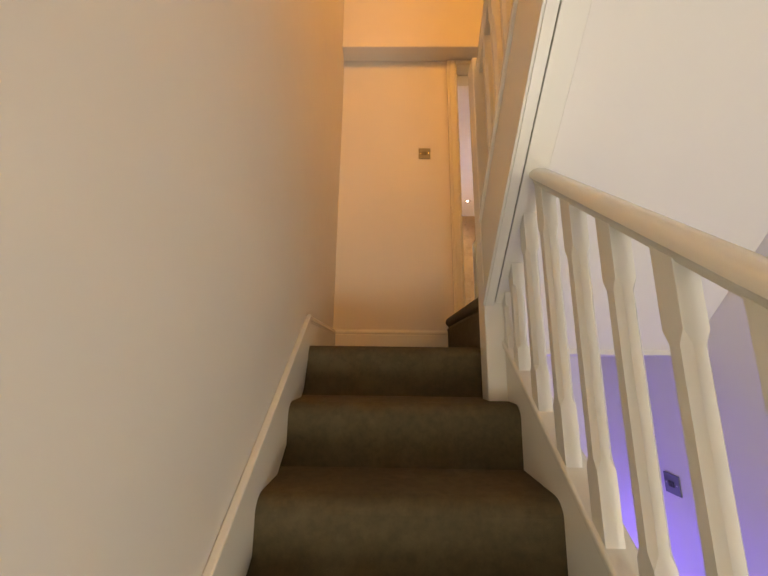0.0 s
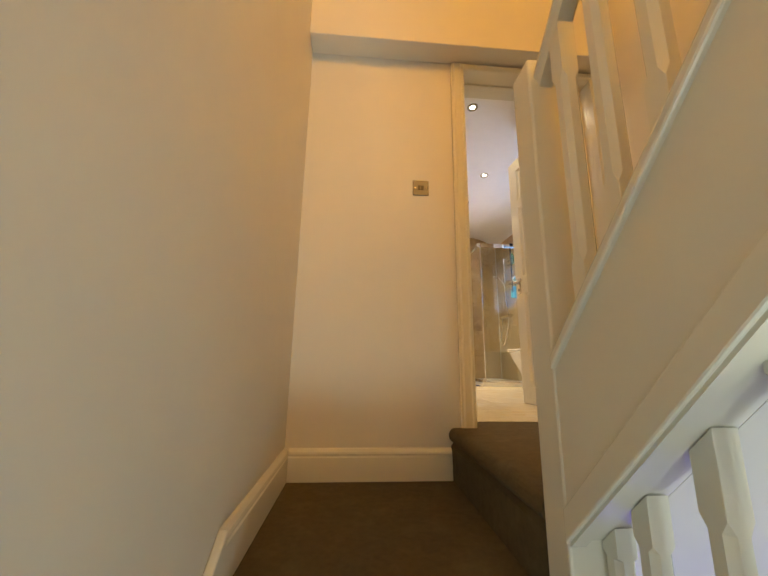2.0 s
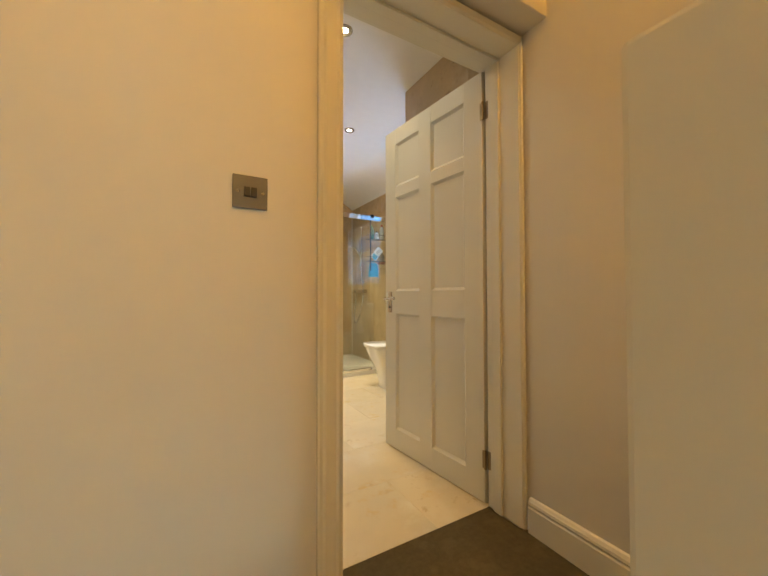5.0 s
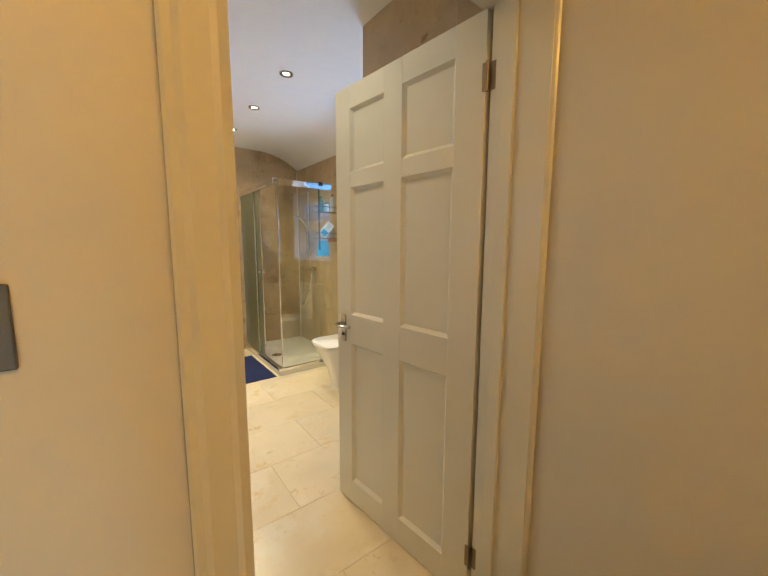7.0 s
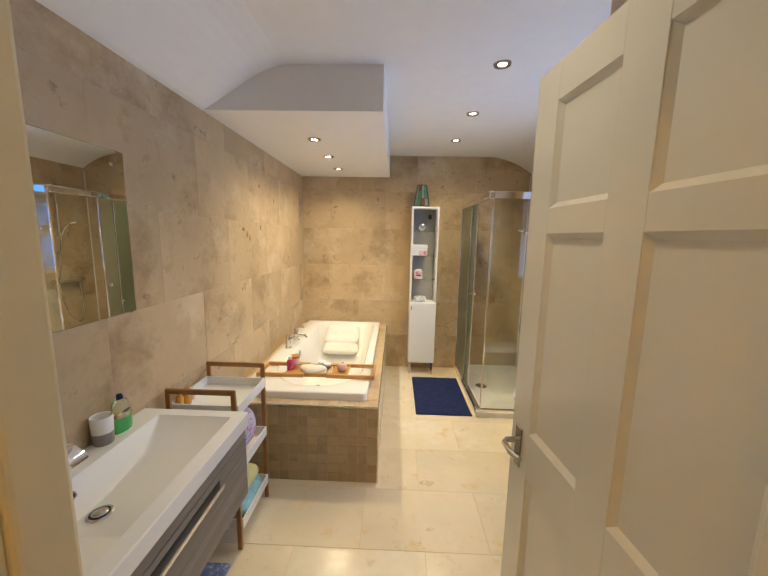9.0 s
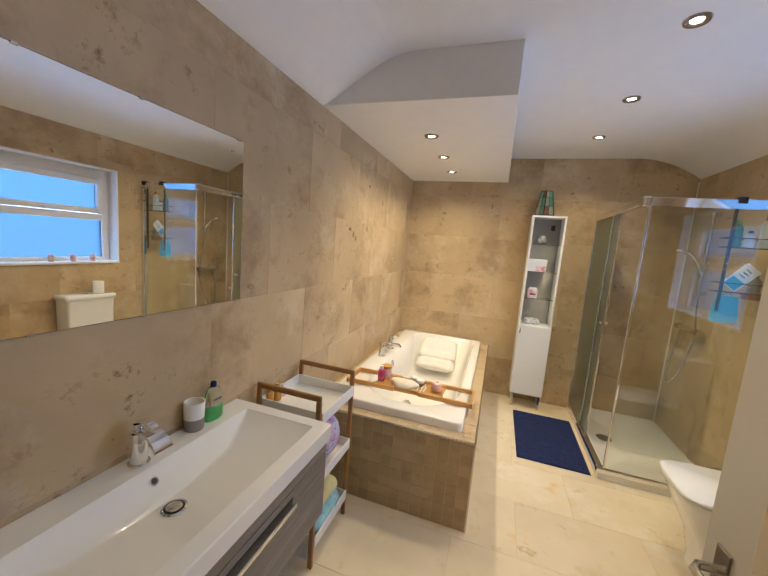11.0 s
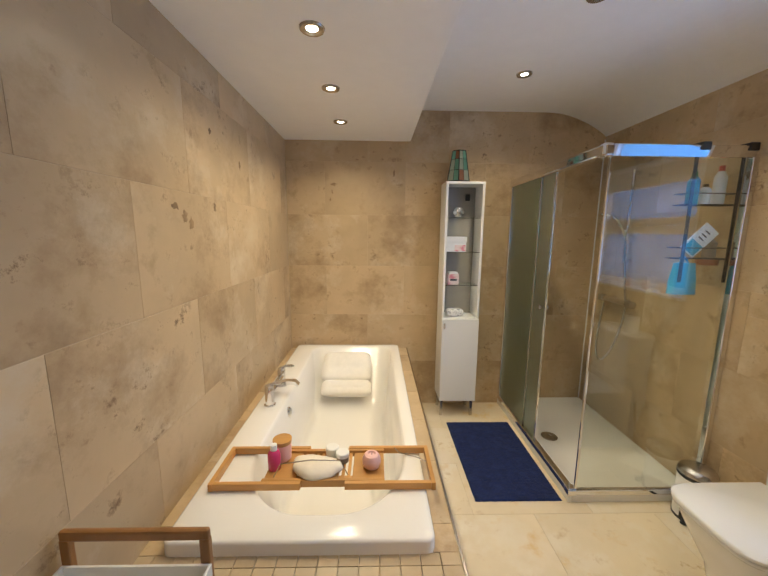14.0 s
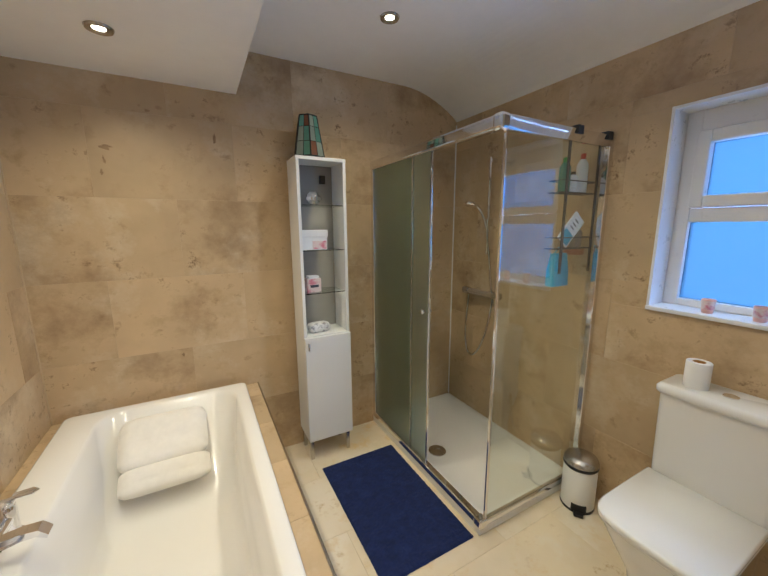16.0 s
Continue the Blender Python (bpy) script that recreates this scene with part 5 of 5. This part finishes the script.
# ---- trolley ----
tro = thing("storage_trolley", (0.24, 4.15, 0), "three-tier white trolley with brown wooden frames", "trolley")
X0, X1 = 0.075, 0.402
for y in (3.962, 4.306):
    for x in (X0, X1 - 0.022):
        part("leg", boxed(x, x + 0.022, y, y + 0.016, 0.0, 0.80, 0.003), BROWNW, tro, "stained wooden leg")
    part("top_bar", boxed(X0, X1, y, y + 0.016, 0.797, 0.823, 0.006), BROWNW, tro, "rounded wooden top bar")
for z in (0.69, 0.40, 0.10):
    y0, y1, x0, x1 = 3.979, 4.305, X0 + 0.002, X1 + 0.004
    t_ = part("tray", boxed(x0, x1, y0, y1, z, z + 0.006, 0.001), LACQ, tro, "white tray with a raised lip")
    part("lip", boxed(x0, x0 + 0.006, y0, y1, z + 0.006, z + 0.052, 0.001), LACQ, t_)
    part("lip", boxed(x1 - 0.006, x1, y0, y1, z + 0.006, z + 0.052, 0.001), LACQ, t_)
    part("lip", boxed(x0 + 0.006, x1 - 0.006, y0, y0 + 0.006, z + 0.006, z + 0.052, 0.001), LACQ, t_)
    part("lip", boxed(x0 + 0.006, x1 - 0.006, y1 - 0.006, y1, z + 0.006, z + 0.052, 0.001), LACQ, t_)
m = Matrix.Translation((0.28, 4.12, 0.52)) @ Euler((0, radians(-12), radians(80))).to_matrix().to_4x4()
single("toiletry_bag", cushion(-0.13, 0.13, -0.10, 0.10, -0.112, 0.115, m, 0.45), BAGFLOR, "quilted floral toiletry bag in pink and purple", "bag", smooth=70)
for k, (mat_, lab, dz) in enumerate(((AQUA, "folded aqua towel on the bottom tray", 0.0), (MITT, "folded pale yellow towel on top of another", 0.075))):
    m = Matrix.Translation((0.26, 4.14, 0.145 + dz)) @ Euler((0, 0, radians(4 - 6 * k))).to_matrix().to_4x4()
    single("towel", cushion(-0.13, 0.14 - 0.02 * k, -0.14, 0.14, -0.039, 0.039, m, 0.22), mat_, lab, "towel", "folded towels", smooth=70)
for x, y, r, h, mat_ in ((0.10, 4.03, 0.017, 0.075, AMBER), (0.105, 4.075, 0.020, 0.085, AMBER), (0.10, 4.125, 0.016, 0.06, PALEP)):
    q = thing("small_bottle", (x, y, 0.697), "small toiletry bottle on the trolley", "bottle", "trolley bottles")
    part("body", lathe([(r * 0.95, 0), (r, 0.003), (r, h * 0.7), (r * 0.5, h * 0.8)], (x, y, 0.697), 16), mat_, q)
    part("cap", lathe([(r * 0.6, h * 0.8), (r * 0.6, h), (0.0005, h)], (x, y, 0.697), 16), BAMBOO if mat_ is AMBER else LACQ, q)

# ---- silicone beads in the corners ----
setting("trim_shower_corner", boxed(RX - 0.008, RX, BY - 0.008, BY, 0.05, 2.22, 0.002), UPVC, "white silicone bead in the shower corner")
setting("trim_bath_corner", boxed(LX, LX + 0.006, BY - 0.006, BY, DECK, 2.185, 0.002), GROUT, "pale sealant bead in the bath corner")

# ---- tiles ----
WROWS = [-0.02 + 0.41 * k for k in range(8)]
toward_x = Matrix(((0, 0, 1, LX - 0.008), (1, 0, 0, 0), (0, 1, 0, 0), (0, 0, 0, 1)))
tiles("wall_tile", wall_left, toward_x, WROWS, [4.36, 4.04], 0.64, FY, BY, 0.0, 2.42, TRAV)
toward_back = Matrix(((1, 0, 0, 0), (0, 0, -1, BY + 0.008), (0, 1, 0, 0), (0, 0, 0, 1)))
tiles("wall_tile", wall_back, toward_back, WROWS, [1.0, 0.70], 0.64, LX, RX, 0.0, 2.43, TRAV)
toward_w = Matrix(((0, 0, -1, RX + 0.008), (-1, 0, 0, 0), (0, 1, 0, 0), (0, 0, 0, 1)))
tiles("wall_tile", wall_right, toward_w, WROWS, [-5.22, -4.90], 0.64, -BY, -FY, 0.0, 2.42, TRAV, holes=[(-WIN[1], -WIN[0], WIN[2], WIN[3])])
pier_west = Matrix(((0, 0, -1, 1.773), (-1, 0, 0, 0), (0, 1, 0, 0), (0, 0, 0, 1)))
tiles("wall_tile", wall_pier, pier_west, WROWS, [-3.4, -3.08], 0.64, -3.72, -FY, 0.0, 2.43, TRAV)
pier_north = Matrix(((-1, 0, 0, 0), (0, 0, 1, 3.712), (0, 1, 0, 0), (0, 0, 0, 1)))
tiles("wall_tile", wall_pier, pier_north, WROWS, [-2.0, -2.32], 0.64, -RX, -1.766, 0.0, 2.43, TRAV)
flat = Matrix.Translation((0, 0, -0.009))
tiles("floor_tile", bath_floor, flat, [2.77 + 0.41 * k for k in range(10)], [1.295, 0.97], 0.65, LX, RX, 2.778, BY, FLOORT, gap=0.001, t=0.009)
front = Matrix(((1, 0, 0, 0), (0, 0, -1, BY0 + 0.008), (0, 1, 0, 0), (0, 0, 0, 1)))
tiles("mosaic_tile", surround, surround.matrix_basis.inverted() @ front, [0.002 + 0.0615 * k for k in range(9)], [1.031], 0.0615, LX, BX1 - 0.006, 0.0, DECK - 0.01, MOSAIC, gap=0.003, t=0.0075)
side = Matrix(((0, 0, 1, BX1 - 0.008), (1, 0, 0, 0), (0, 1, 0, 0), (0, 0, 0, 1)))
inv = surround.matrix_basis.inverted()
tiles("side_tile", surround, inv @ side, [0.0, 0.41, 0.82], [4.46], 0.64, BY0 + 0.008, BY, 0.0, DECK - 0.01, FLOORT, t=0.007)
deck = Matrix.Translation((0, 0, DECK - 0.009))
for u0, u1, v0, v1 in ((LX, BX1 - 0.006, BY0 + 0.006, TY0 + 0.006), (LX, BX1 - 0.006, TY1 - 0.006, BY), (LX, TX0 + 0.006, TY0 + 0.006, TY1 - 0.006), (TX1 - 0.006, BX1 - 0.006, TY0 + 0.006, TY1 - 0.006)):
    if v1 < 4.6:
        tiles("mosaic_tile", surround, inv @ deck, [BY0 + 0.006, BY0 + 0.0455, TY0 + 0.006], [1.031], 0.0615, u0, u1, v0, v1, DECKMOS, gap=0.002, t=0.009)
        continue
    tiles("deck_tile", surround, inv @ deck, [4.0 + 0.325 * k for k in range(9)], [0.41], 0.41, u0, u1, v0, v1, TRAV, t=0.009)

# iron stains and chipped spots in the stone


def stain(wall, frame_m, u, v, w, h, seed):
    """A ragged flat blot on a tiled wall, with an uneven outline."""
    loops = []
    for out, scale in ((0.0080, 1.0), (0.0090, 0.94)):
        ring = []
        for k in range(28):
            a = 2 * math.pi * k / 28
            r = scale * max(0.25, 0.70 + 0.50 * noise.noise((1.7 * math.cos(a) + seed * 3.1, 1.7 * math.sin(a), seed * 1.3)) + 0.22 * noise.noise((6 * math.cos(a), 6 * math.sin(a), seed * 2.7)))
            ring.append(frame_m @ Vector((u + w / 2 * r * math.cos(a), v + h / 2 * r * math.sin(a), out)))
        loops.append(ring)
    part("stain", rings(loops), STAIN, wall, "rust-brown stain in the stone")


LEFT_STAINS = [(4.90, 1.565, 0.07, 0.03), (4.955, 1.53, 0.05, 0.055), (4.998, 1.505, 0.045, 0.06), (5.20, 1.585, 0.03, 0.055), (5.512, 1.82, 0.03, 0.06), (5.20, 1.90, 0.035, 0.03)]
BACK_STAINS = [(0.431, 1.856, 0.065, 0.03), (0.418, 1.80, 0.02, 0.05), (0.402, 1.737, 0.018, 0.045), (0.907, 1.945, 0.022, 0.07), (0.617, 2.045, 0.035, 0.02), (0.652, 0.765, 0.022, 0.035)]
for k, (u, v, w, h) in enumerate(LEFT_STAINS):
    stain(wall_left, toward_x, u, v, w, h, k)
for k, (u, v, w, h) in enumerate(BACK_STAINS):
    stain(wall_back, toward_back, u, v, w, h, k + 20)
